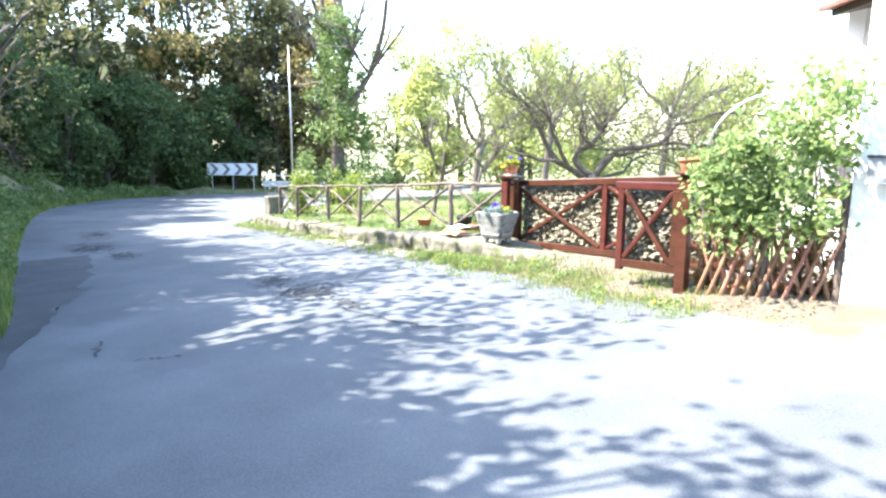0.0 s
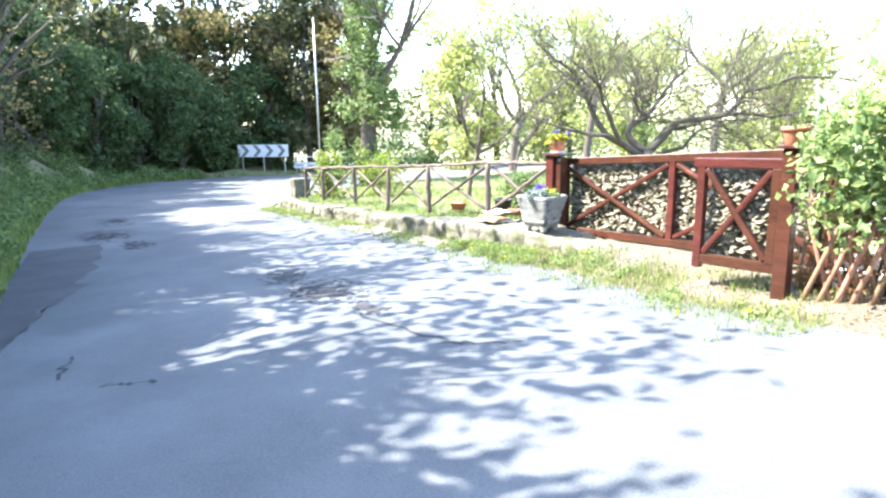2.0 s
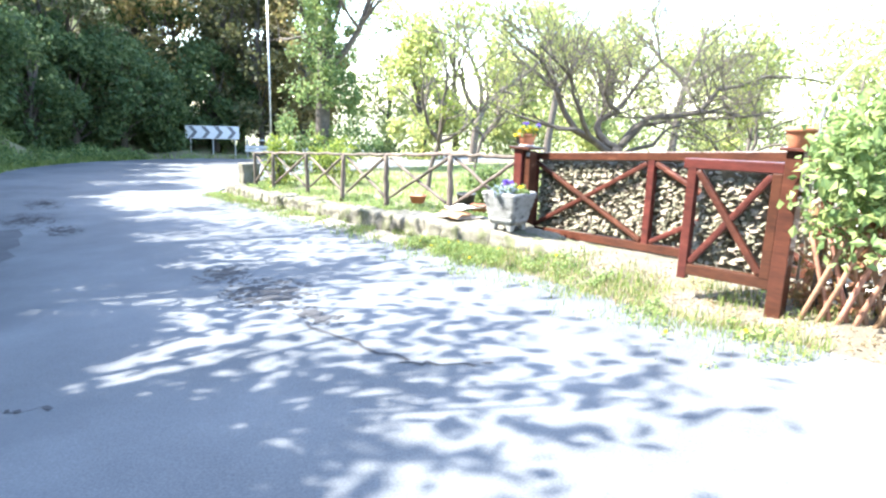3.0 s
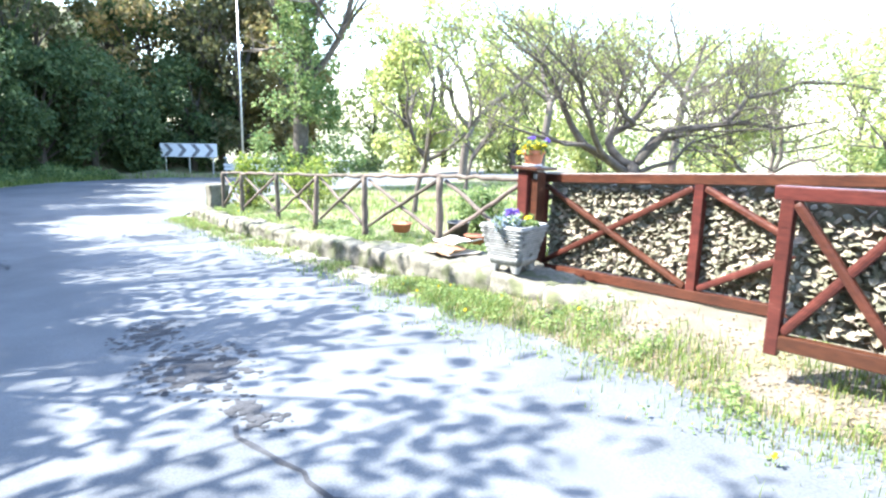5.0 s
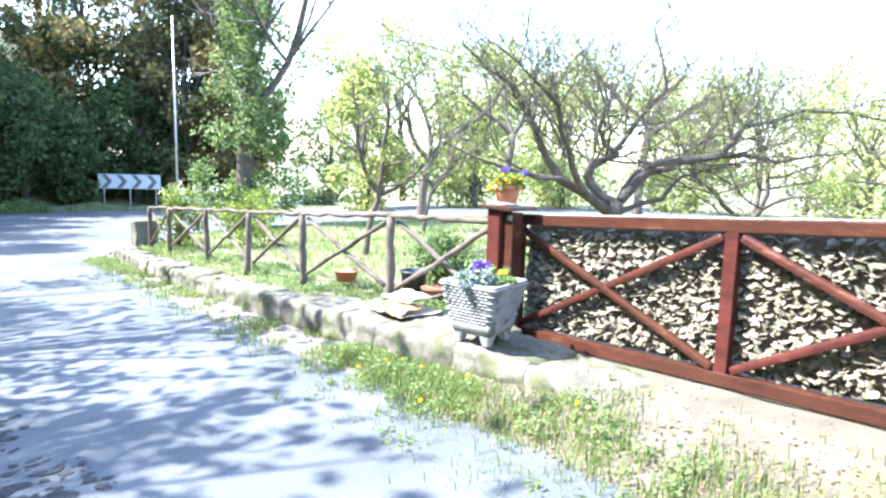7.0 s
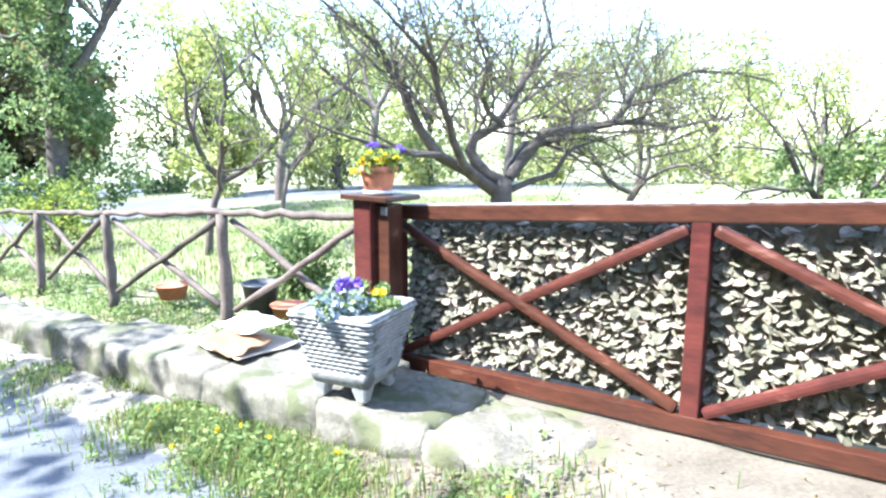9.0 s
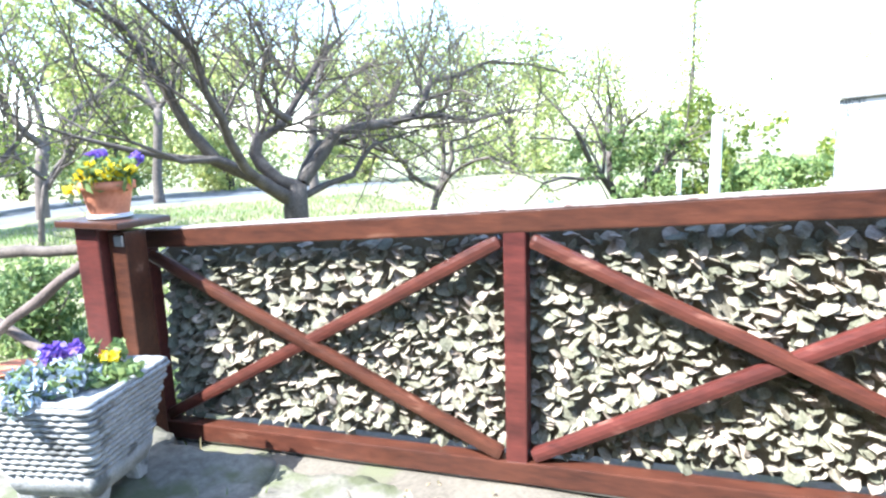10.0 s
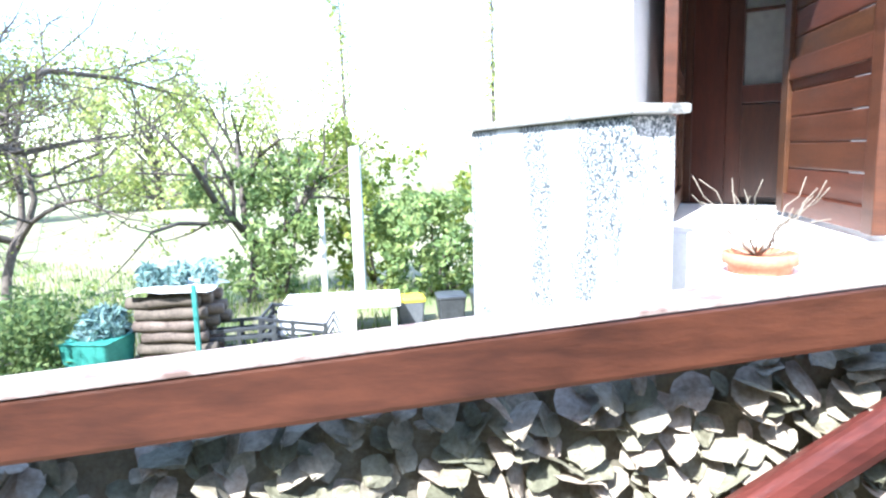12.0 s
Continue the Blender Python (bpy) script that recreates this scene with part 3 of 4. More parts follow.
av, af, NX, NY = [], [], 60, 26
for i in range(NX + 1):
    for k in range(NY + 1):
        av.append(local_ground(-0.35 + 6.5 * i / NX, -2.3 + 3.5 * k / NY))
for i in range(NX):
    for k in range(NY):
        a = i * (NY + 1) + k
        af.append((a, a + NY + 1, a + NY + 2, a + 1))
tagged(pydata("pavement", av, af, DIRT, None, True), "trodden sandy concrete apron before the gate", "pavement", kind="structure")


def kerb():
    k = thing("kerb", pose(0, 0, 0), "mossy broken concrete kerb along the road", "kerb", kind="structure")
    line = smooth_line(KERB, 200)
    dist = [0.0]
    for a, b in zip(line, line[1:]):
        dist.append(dist[-1] + (b - a).length)
    rnd = random.Random(5)
    d = 0.0
    while d < dist[-1] - 0.3:
        length = rnd.uniform(0.55, 0.8) if d > 2.4 else 1.0 if d > 1.2 else 0.65
        ends = []
        for q in (d, min(d + length, dist[-1])):
            i = min(range(200), key=lambda n: abs(dist[n] - q))
            ends.append(line[i])
        a, b = ends
        mid = (a + b) / 2
        wide = 0.70 if d < 1.0 else 0.78 if d < 2.8 else 0.62 if d < 4 else 0.42
        x = (b - a).normalized()
        inward = Vector((x.y, -x.x, 0))
        top = road_z(mid.x, mid.y) + 0.29 + rnd.uniform(-0.02, 0.02)
        low = road_z(mid.x, mid.y) - 0.1
        fall = (max(0.0, 1 - d / 1.3) * 0.17, max(0.0, 1 - (d + length) / 1.3) * 0.17)
        bm = box((b - a).length + (0.05 if d < 5 else -0.012), wide, top - low, None, 0.055)
        bmesh.ops.subdivide_edges(bm, edges=[e for e in bm.edges if e.calc_length() > 0.2], cuts=11, use_grid_fill=True)
        c = mid + inward * wide / 2 + Vector((0, 0, (top + low) / 2))
        m = Matrix((x, -inward, Vector((0, 0, 1)))).transposed().to_4x4()
        m.translation = c
        slope = (road_z(b.x, b.y) - road_z(a.x, a.y)) / max((b - a).length, 0.1)
        for v in bm.verts:
            along = v.co.x / max((b - a).length, 0.1) + 0.5
            v.co.z += slope * v.co.x - (fall[0] + (fall[1] - fall[0]) * along)
            v.co = m @ v.co
            w = Vector(v.co)
            v.co += Vector((nz(w.x, w.y, 4, w.z * 4), nz(w.y, w.x, 4, w.z * 4 + 7), nz(w.x, w.y, 3, 3))) * 0.05
            v.co += Vector((nz(w.x, w.y, 13, w.z * 13), nz(w.y, w.x, 13, w.z * 9 + 7), nz(w.x, w.y, 12, 3))) * 0.03
        part("kerb_stone", bm, CONCRETE, k, smooth=True)
        d += length
    return k


kerb()


def gravel_strip():
    v, f = [], []
    line = smooth_line([(2.9, 6.1), (2.1, 6.8), (1.5, 7.7), (0.5, 9.05), (-0.1, 9.85), (-1.5, 11.8), (-4.2, 15.9), (-6.1, 19.3)], 120)
    rnd = random.Random(2)
    for i, p in enumerate(line):
        d = (line[min(i + 1, 119)] - line[max(i - 1, 0)]).normalized()
        n = Vector((d.y, -d.x, 0))
        for o in (-0.10 + 0.10 * nz(p.x, p.y, 2.5), 0.12, 0.32, 0.55):
            q = p + n * o
            z = road_z(q.x, q.y) + 0.02 * nz(q.x, q.y, 0.5, 2) + (0.002 if o < 0.1 else 0.022 + 0.05 * o)
            v.append((q.x, q.y, z + 0.01 * nz(q.x, q.y, 6)))
    for i in range(119):
        for k in range(3):
            a = i * 4 + k
            f.append((a, a + 1, a + 5, a + 4))
    tagged(pydata("verge", v, f, GRAVEL, None, True), "gravelly grass verge beside the kerb", "verge", kind="structure")


gravel_strip()


# ---- rustic fence ----
POSTS = [(1.0, 10.42, 0.95), (0.1, 11.5, 0.88), (-1.0, 13.1, 0.735), (-1.94, 14.5, 0.62), (-3.0, 16.1, 0.50), (-4.2, 17.9, 0.35), (-5.0, 19.1, 0.26)]


def rustic_fence():
    f = thing("rustic_fence", pose(0, 0, 0), "rustic fence of weathered round chestnut poles with crossed braces", "fence")
    rnd = random.Random(11)
    for i, (x, y, z) in enumerate(POSTS[1:]):
        lean = rnd.uniform(-0.05, 0.05)
        pole("post", (x + lean, y, z - 0.95), (x, y, z - 0.01), 0.052, 0.043, GREYWOOD, f, rnd, 0.008)
    for (x0, y0, z0), (x1, y1, z1) in zip(POSTS, POSTS[1:]):
        pole("rail", (x0, y0, z0), (x1, y1, z1), 0.030, 0.025, GREYWOOD, f, rnd, 0.018, segs=9)
        a, b = Vector((x0, y0, z0)), Vector((x1, y1, z1))
        pole("brace", a.lerp(b, 0.04) - Vector((0, 0, 0.06)), a.lerp(b, 0.93) - Vector((0, 0, 0.74)), 0.029, 0.024, GREYWOOD, f, rnd, 0.01)
        off = Vector((0.035, 0.025, 0))
        pole("brace", a.lerp(b, 0.08) - Vector((0, 0, 0.74)) + off, a.lerp(b, 0.96) - Vector((0, 0, 0.06)) + off, 0.029, 0.024, GREYWOOD, f, rnd, 0.01)


rustic_fence()
b = box(0.5, 0.4, 0.75, None, 0.05)
bmesh.ops.subdivide_edges(b, edges=b.edges[:], cuts=2, use_grid_fill=True)
for q in b.verts:
    q.co += Vector((nz(q.co.x, q.co.y, 5, q.co.z * 5), nz(q.co.y, q.co.z, 5), 0)) * 0.04
o = link("concrete_block", b, CONCRETE)
o.matrix_basis = pose(-5.35, 19.75, -0.45, 0, 0, 35)
tagged(o, "weathered grey concrete block at the fence end", "block")


# ---- planter, pots, cardboard ----
def ring_square(size, z, corner, n=4):
    """A rounded square outline."""
    out = []
    for cx, cy, a0 in ((1, 1, 0), (-1, 1, 90), (-1, -1, 180), (1, -1, 270)):
        for k in range(n + 1):
            a = radians(a0 + 90 * k / n)
            out.append(Vector((cx * (size - corner) + corner * math.cos(a), cy * (size - corner) + corner * math.sin(a), z)))
    return out


def ring_rope(size, z, corner, bump, seed):
    """A rounded square outline cut into short rope-like strands."""
    base = ring_square(size, z, corner, 3)
    out = []
    for a, b in zip(base, base[1:] + base[:1]):
        n = 17 if (b - a).length > 0.1 else 1
        for k in range(n):
            p = a.lerp(b, k / n)
            grow = 1 + bump / size * ((1 if (k + seed) % 2 else -0.6) + 0.6 * nz(p.x * 40 + seed, p.y * 40, 1.0, seed))
            out.append(Vector((p.x * grow, p.y * grow, z)))
    return out


def loft(rings, bm=None):
    bm = bm or bmesh.new()
    vs = [[bm.verts.new(p) for p in r] for r in rings]
    for a, b2 in zip(vs, vs[1:]):
        for k in range(len(a)):
            bm.faces.new((a[k], a[(k + 1) % len(a)], b2[(k + 1) % len(a)], b2[k]))
    bm.faces.new(vs[0][::-1])
    bm.faces.new(vs[-1])
    return bm


def stone_planter():
    p = thing("stone_planter", pose(0.80, 9.73, 0.105, 0, 0, 48), "square grey cast-stone planter with rope courses and short feet", "planter")
    rings = [ring_square(0.135, 0.06, 0.03), ring_square(0.165, 0.075, 0.03), ring_square(0.182, 0.12, 0.03), ring_square(0.188, 0.165, 0.03)]
    part("base", loft(rings), CAST, p, smooth=True)
    for k in range(12):
        z0 = 0.163 + k * 0.0242
        q = 0.188 + 0.0042 * k + 0.0001 * k * k
        prof = ((-0.010, 0.0), (0.003, 0.004), (0.006, 0.012), (0.003, 0.020), (-0.010, 0.0238))
        part("course", loft([ring_rope(q + o, z0 + dz, 0.03, 0.0035 if 0.0 < dz < 0.022 else 0.0, k) for o, dz in prof]), CAST, p, smooth=True)
    part("rim", loft([ring_rope(0.222, 0.445, 0.03, 0.0, 0), ring_rope(0.243, 0.450, 0.03, 0.004, 1), ring_rope(0.244, 0.462, 0.03, 0.005, 1), ring_rope(0.232, 0.470, 0.03, 0.003, 1), ring_rope(0.212, 0.462, 0.03, 0.0, 0), ring_rope(0.205, 0.44, 0.03, 0.0, 0)]), CAST, p, smooth=True)
    for x in (-1, 1):
        for y in (-1, 1):
            part("foot", loft([[Vector((x * 0.125, y * 0.125, 0)) + q * 1.0 for q in ring_square(0.03, 0, 0.012, 2)], [Vector((x * 0.115, y * 0.115, 0)) + q for q in ring_square(0.05, 0.075, 0.02, 2)]]), CAST, p)
    soil = lathe([(0.2, 0.43), (0.19, 0.441)], 16)
    part("soil", soil, SOIL, p)
    f = thing("planter_pansies", pose(0.80, 9.73, 0.54), "violet, yellow and pale bedding flowers in the planter", "flowers")
    g = random.Random(4)
    spots = [(g.uniform(-0.2, 0.2), g.uniform(-0.2, 0.2), g.uniform(0.02, 0.09)) for _ in range(40)]
    leaves("foliage", spots, 0.04, 800, 0.026, IVYLEAF, f, 21)
    leaves("pale_foliage", [s for s in spots if s[0] < 0.05], 0.05, 500, 0.028, PALEPETAL, f, 22)
    leaves("violet_bloom", [(-0.03, -0.02, 0.15), (-0.07, 0.0, 0.14), (0.02, 0.03, 0.13)], 0.03, 90, 0.032, VIOLETPETAL, f, 23, long=1.1)
    leaves("yellow_bloom", [(0.14, -0.06, 0.10), (0.12, 0.02, 0.08)], 0.025, 40, 0.026, YELLOWPETAL, f, 24, long=1.1)


stone_planter()


def flower_pot(x, y, z, r, label, flowers, seed):
    p = thing("flower_pot", pose(x, y, z), label, "flower pot")
    part("pot", lathe([(r * 0.66, 0.0), (r * 0.70, 0.005), (r * 0.92, r * 1.05), (r * 0.93, r * 1.08), (r * 1.06, r * 1.1), (r * 1.08, r * 1.42), (r * 1.0, r * 1.44), (r * 0.95, r * 1.36), (r * 0.9, r * 1.28)], 28), TERRACOTTA, p, smooth=True)
    if flowers:
        part("saucer", lathe([(r * 0.7, -0.004), (r * 0.82, 0.0), (r * 0.84, 0.014), (r * 0.72, 0.016)], 24), SIGNWHITE, p)
        f = thing("pot_pansies", pose(x, y, z + r * 1.35), "yellow and violet pansies with green leaves", "flowers")
        g = random.Random(seed)
        ring = [(r * 1.0 * math.cos(a) * q, r * 1.0 * math.sin(a) * q, g.uniform(0.0, 0.07)) for a in np.arange(0, 6.28, 0.35) for q in (0.4, 0.9)]
        leaves("foliage", ring, 0.05, 600, 0.03, IVYLEAF, f, seed + 1)
        leaves("yellow_bloom", [q for q in ring if q[1] < 0.05 and q[0] < 0.1] + [(-r * 1.15, -0.03, -0.02)], 0.03, 460, 0.036, YELLOWPETAL, f, seed + 2, long=1.1)
        leaves("violet_bloom", [(-0.03, 0.06, 0.12), (0.0, 0.08, 0.12), (0.11, 0.02, 0.10), (0.14, 0.04, 0.10)], 0.03, 80, 0.034, VIOLETPETAL, f, seed + 3, long=1.1)
    return p


flower_pot(1.06, 10.33, 1.102, 0.115, "orange terracotta pot on the gate post cap", True, 31)
flower_pot(2.48, 6.52, 1.345, 0.10, "terracotta pot on the hinge post", False, 35)


def sheet(name, w, d, m, material, label, bend, seed):
    bm = bmesh.new()
    bmesh.ops.create_grid(bm, x_segments=12, y_segments=10, size=0.5)
    for v in bm.verts:
        x, y = v.co.x, v.co.y
        v.co = Vector((x * w + 0.03 * nz(y, seed, 3), y * d + 0.03 * nz(x, seed + 5, 3), bend * (x * x * 0.5 + 0.25 * nz(x, y, 2.4, seed)) + abs(bend) * 0.18))
    bmesh.ops.solidify(bm, geom=bm.faces[:], thickness=0.006)
    ob = link(name, bm, material, True)
    ob.matrix_basis = m
    return tagged(ob, label, "cardboard")


sheet("cardboard_sheet", 0.66, 0.46, pose(0.24, 10.82, 0.055, 0, -3, -62), CARD, "flattened sun-bleached cardboard on the kerb", 0.08, 1)
sheet("cardboard_fold", 0.40, 0.26, pose(0.17, 10.66, 0.105, 8, 4, -50), BROWNCLOTH, "curled brown cardboard flap", 0.13, 4)
sheet("paper_sheet", 0.50, 0.36, pose(0.30, 10.90, 0.150, 2, -5, -58), PAPER, "pale crumpled sheet lying on cardboard", 0.14, 7)


def bucket(x, y, z, r, h, material, label, name="plant_pot"):
    p = thing(name, pose(x, y, z), label, "plant pot")
    part("wall", lathe([(r * 0.75, 0), (r * 0.97, h * 0.93), (r * 1.05, h * 0.94), (r * 1.05, h), (r * 0.95, h), (r * 0.9, h * 0.9)], 22), material, p, smooth=True)
    return p


bucket(0.36, 11.78, 0.0, 0.15, 0.27, BLACKPLASTIC, "black plastic nursery pot behind the fence")
bucket(0.56, 11.50, 0.02, 0.14, 0.12, TERRACOTTA, "low terracotta pot behind the fence")
bucket(-0.42, 12.75, -0.04, 0.15, 0.13, TERRACOTTA, "low terracotta bowl behind the fence")

# ---- trees ----
BOUGHS = [
    [(-0.05, 1.1), (-0.65, 1.5), (-0.94, 2.03), (-1.22, 2.65), (-1.85, 3.17)],
    [(0.05, 1.2), (-0.26, 1.43), (-0.26, 1.68), (0.0, 1.83), (0.26, 2.2), (0.68, 2.7), (0.48, 3.5)],
    [(0.0, 1.83), (-0.28, 2.14), (-0.26, 2.43), (-0.43, 2.8)],
    [(0.08, 1.25), (0.48, 1.74), (1.28, 1.86), (1.57, 2.25), (2.3, 2.48), (3.4, 2.40)],
    [(0.06, 1.1), (0.6, 1.28), (0.83, 1.57), (1.5, 1.75)],
    [(1.28, 1.86), (1.97, 1.80), (2.9, 1.95)],
    [(-0.65, 1.5), (-1.3, 1.62), (-2.1, 1.95)],
]


def plum_tree():
    """Old spreading tree: a short trunk, crooked boughs, then shoots and twigs off each bend."""
    rnd = random.Random(77)
    tree = thing("plum_tree", pose(2.97, 13.0, -0.25), "spreading old plum tree with crooked bare boughs and tiny new leaves", "tree")
    v, f = [], []
    tube_data([(0.06, 0, -0.2), (0.03, 0, 0.1), (0.0, 0.01, 0.6), (0.0, 0, 1.0), (0.02, 0, 1.24)], [0.19, 0.14, 0.115, 0.12, 0.10], 12, v, f)
    pydata("trunk", v, f, BARK, tree, True)
    tips = []
    spec = {"crook": 0.34, "rise": 0.03, "kids": (7, 6)}
    for n, line in enumerate(BOUGHS):
        for depth in (0, 1):
            if depth and n in (1, 2, 4, 5):
                continue
            sway = rnd.uniform(-0.35, 0.35) if not depth else (0.9 if n % 2 else -0.9)
            shrink = 1.0 if not depth else 0.78
            pts = []
            for k, (x, z) in enumerate(line):
                start = 0.35 * (n in (2, 5, 6))
                q = Vector((x * shrink * 1.08, sway * (k + start) * 0.33, 1.15 + (z - 1.15) * (shrink if depth else 1)))
                if pts:
                    a = pts[-1]
                    pts.append(a.lerp(q, 0.5) + Vector((rnd.uniform(-1, 1), rnd.uniform(-1, 1), rnd.uniform(-1, 1))) * 0.045)
                pts.append(q)
            r0 = (0.072 if n in (0, 1, 3) else 0.042) * (0.8 if depth else 1)
            rad = [r0 * (1 - 0.82 * k / (len(pts) - 1)) * rnd.uniform(0.9, 1.12) for k in range(len(pts))]
            tubes = [(pts, rad, 8)]
            for k in range(3, len(pts)):
                for m in range(3 if k > 4 else 2):
                    d = (pts[k] - pts[k - 1]).normalized() * 0.6 + Vector((rnd.uniform(-1, 1), rnd.uniform(-1, 1), rnd.uniform(-0.35, 0.8))) * 0.95
                    branch(pts[k], d, rnd.uniform(0.65, 1.45), max(rad[k] * 0.34, 0.0075), 2 if rnd.random() < 0.85 else 1, rnd, tubes, tips, spec)
            v, f = [], []
            for p, q, sides in tubes:
                tube_data(p, q, sides, v, f, False)
            pydata("bough", v, f, BARK, tree, True)
    leaves("crown", tips, 0.07, 13000, 0.018, FRESHLEAF, tree, 78)


plum_tree()
SMALLPLUM = {"crook": 0.34, "rise": 0.05, "kids": (5, 5, 4)}
for x, y, h, seed in ((-0.3, 16.5, 1.2, 3), (6.2, 15.6, 0.9, 5), (7.3, 12.8, 0.7, 9), (1.0, 21, 1.3, 15)):
    make_tree("fruit_tree", (x, y, ground_z(x, y) - 0.05), "small bare fruit tree in the garden with new leaves",
              [((-0.9, 0.1, 0.7), 1.4, 0.05, 2, 1.0), ((0.2, 0.5, 1.0), 1.5, 0.05, 2, 1.0), ((0.9, -0.2, 0.8), 1.4, 0.05, 2, 1.0), ((0.1, -0.8, 0.6), 1.2, 0.04, 2, 0.9)],
              (h, 0.055, 0.25, 0.1), SMALLPLUM, seed, FRESHLEAF, 2200, 0.028, 0.09, BARK)


def ivy_tree():
    t = make_tree("ivy_clad_tree", (-4.1, 24.0, -0.7), "tall tree wrapped in ivy with bare upper boughs",
                  [((-1.0, 0.2, 1.1), 3.6, 0.12, 2, 1.0), ((1.0, 0.1, 1.0), 4.4, 0.12, 2, 0.7), ((0.1, 0.4, 1.5), 3.0, 0.1, 2, 1.0), ((0.5, -0.3, 1.3), 3.2, 0.09, 2, 0.9), ((-0.6, -0.3, 0.9), 2.6, 0.08, 2, 0.75)],
                  (5.0, 0.24, 0.3, 0.1), {"crook": 0.2, "rise": 0.08, "kids": (4, 4, 3)}, 17, None)
    g = random.Random(6)
    c, rad = [], []
    for _ in range(120):
        z = g.uniform(0.2, 6.6)
        wide = 1.25 if z < 2.2 else 1.0 - 0.1 * (z - 2.2)
        c.append((0.15 + g.gauss(0, 0.62 * wide), g.gauss(0, 0.5), z))
        rad.append(g.uniform(0.22, 0.6))
    leaves("ivy", c, rad, 12000, 0.085, IVYLEAF, t, 41, long=1.2)


ivy_tree()


def wood_tree(x, y, height, width, material, seed, label, count=7000, size=0.15, low=0.15):
    g = random.Random(seed)
    z = ground_z(x, y)
    t = thing("woodland_tree", pose(x, y, z - 0.1), label, "tree")
    v, f = [], []
    top = Vector((g.uniform(-0.6, 0.6), g.uniform(-0.6, 0.6), height * 0.8))
    tube_data([Vector((0, 0, 0)), top * 0.35 + Vector((g.uniform(-0.2, 0.2), 0, 0)), top * 0.7, top], [0.2, 0.15, 0.1, 0.04], 7, v, f)
    pydata("trunk", v, f, BARK, t, True)
    c, limbs = [], []
    for k in range(26):
        h = g.uniform(low, 1.0)
        r = width * math.sqrt(max(0.05, 1 - (h - 0.5) ** 2 * 3)) * g.uniform(0.35, 1.0)
        a = g.uniform(0, 6.28)
        q = Vector((math.cos(a) * r, math.sin(a) * r, height * h)) + top * h * 0.2
        c.append(tuple(q))
        v, f = [], []
        tube_data([top * h * 0.75, (top * h * 0.75 + q) / 2 + Vector((0, 0, 0.2)), q], [0.06, 0.04, 0.015], 4, v, f, False)
        limbs.append((v, f))
    v, f = [], []
    for lv, lf in limbs:
        base = len(v)
        v += lv
        f += [tuple(base + i for i in q) for q in lf]
    pydata("branchwork", v, f, BARK, t)
    leaves("crown", c, [width * g.uniform(0.25, 0.5) for _ in c], count, size, material, t, seed)
    return t


rnd = random.Random(20)
EDGE = smooth_line(LEFT_EDGE, 60)
for i in range(4, 47, 2):
    p, d = EDGE[i], (EDGE[i + 1] - EDGE[i - 1]).normalized()
    n = Vector((-d.y, d.x, 0))
    for off in (3.2, 6.4, 10.5, 14.5):
        if off > 14 and p.y < 5:
            continue
        q = p + n * (off + rnd.uniform(-0.8, 0.8)) + d * rnd.uniform(-0.8, 0.8)
        m = rnd.choice([WOODLEAF, WOODLEAF, WOODLEAF, OLIVELEAF])
        wood_tree(q.x, q.y, (rnd.uniform(4.6, 5.8) if off < 4 else rnd.uniform(5.5, 6.8) if off < 8 else rnd.uniform(9.5, 13.0) if p.y > 13 else rnd.uniform(7.0, 8.5) if p.y > 5 else rnd.uniform(4.0, 5.0)), rnd.uniform(1.9, 2.7), m, 100 + i * 3 + int(off), "dense dark evergreen tree on the shaded bank" if m is WOODLEAF else "olive-brown leafy tree on the shaded bank")
for x, y, h, w in ((-11, 42, 10, 3.0), (-8.8, 44, 11, 3.0), (-13.5, 43, 12, 3.2), (-11.5, 47, 15, 3.6), (-16.5, 43, 14, 3.6), (-20, 36, 12, 3.5), (-15.5, 49, 16, 4), (-8.4, 41.5, 8, 2.4)):
    wood_tree(x, y, h, w, rnd.choice([RUSTLEAF, OLIVELEAF]), int(300 + x * 7), "tree with golden-brown foliage beyond the bend", 4200, 0.2)
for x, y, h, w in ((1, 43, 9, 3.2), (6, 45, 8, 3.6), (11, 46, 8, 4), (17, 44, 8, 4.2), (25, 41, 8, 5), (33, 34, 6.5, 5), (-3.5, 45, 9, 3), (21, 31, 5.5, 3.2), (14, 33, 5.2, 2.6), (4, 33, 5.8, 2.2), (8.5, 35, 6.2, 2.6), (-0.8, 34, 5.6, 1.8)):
    wood_tree(x, y, h, w, FARLEAF, int(400 + x * 3), "sunlit tree across the garden, paled by haze in its colour", 4800, 0.15, 0.05)
for x, y, h, seed in ((9.8, 29, 3.4, 61), (4.6, 29.5, 3.2, 64), (1.2, 26.5, 2.2, 67)):
    make_tree("bare_tree", (x, y, ground_z(x, y) - 0.1), "tall bare crooked tree beyond the garden",
              [((-0.7, 0.1, 1.0), 2.6, 0.10, 3, 1.0), ((0.8, 0.0, 0.9), 2.8, 0.10, 3, 1.0), ((0.1, 0.3, 1.2), 2.8, 0.10, 3, 1.0)],
              (h, 0.16, 0.3, 0.1), {"crook": 0.34, "rise": 0.03, "kids": (4, 3, 3)}, seed, FRESHLEAF, 700, 0.05, 0.2)
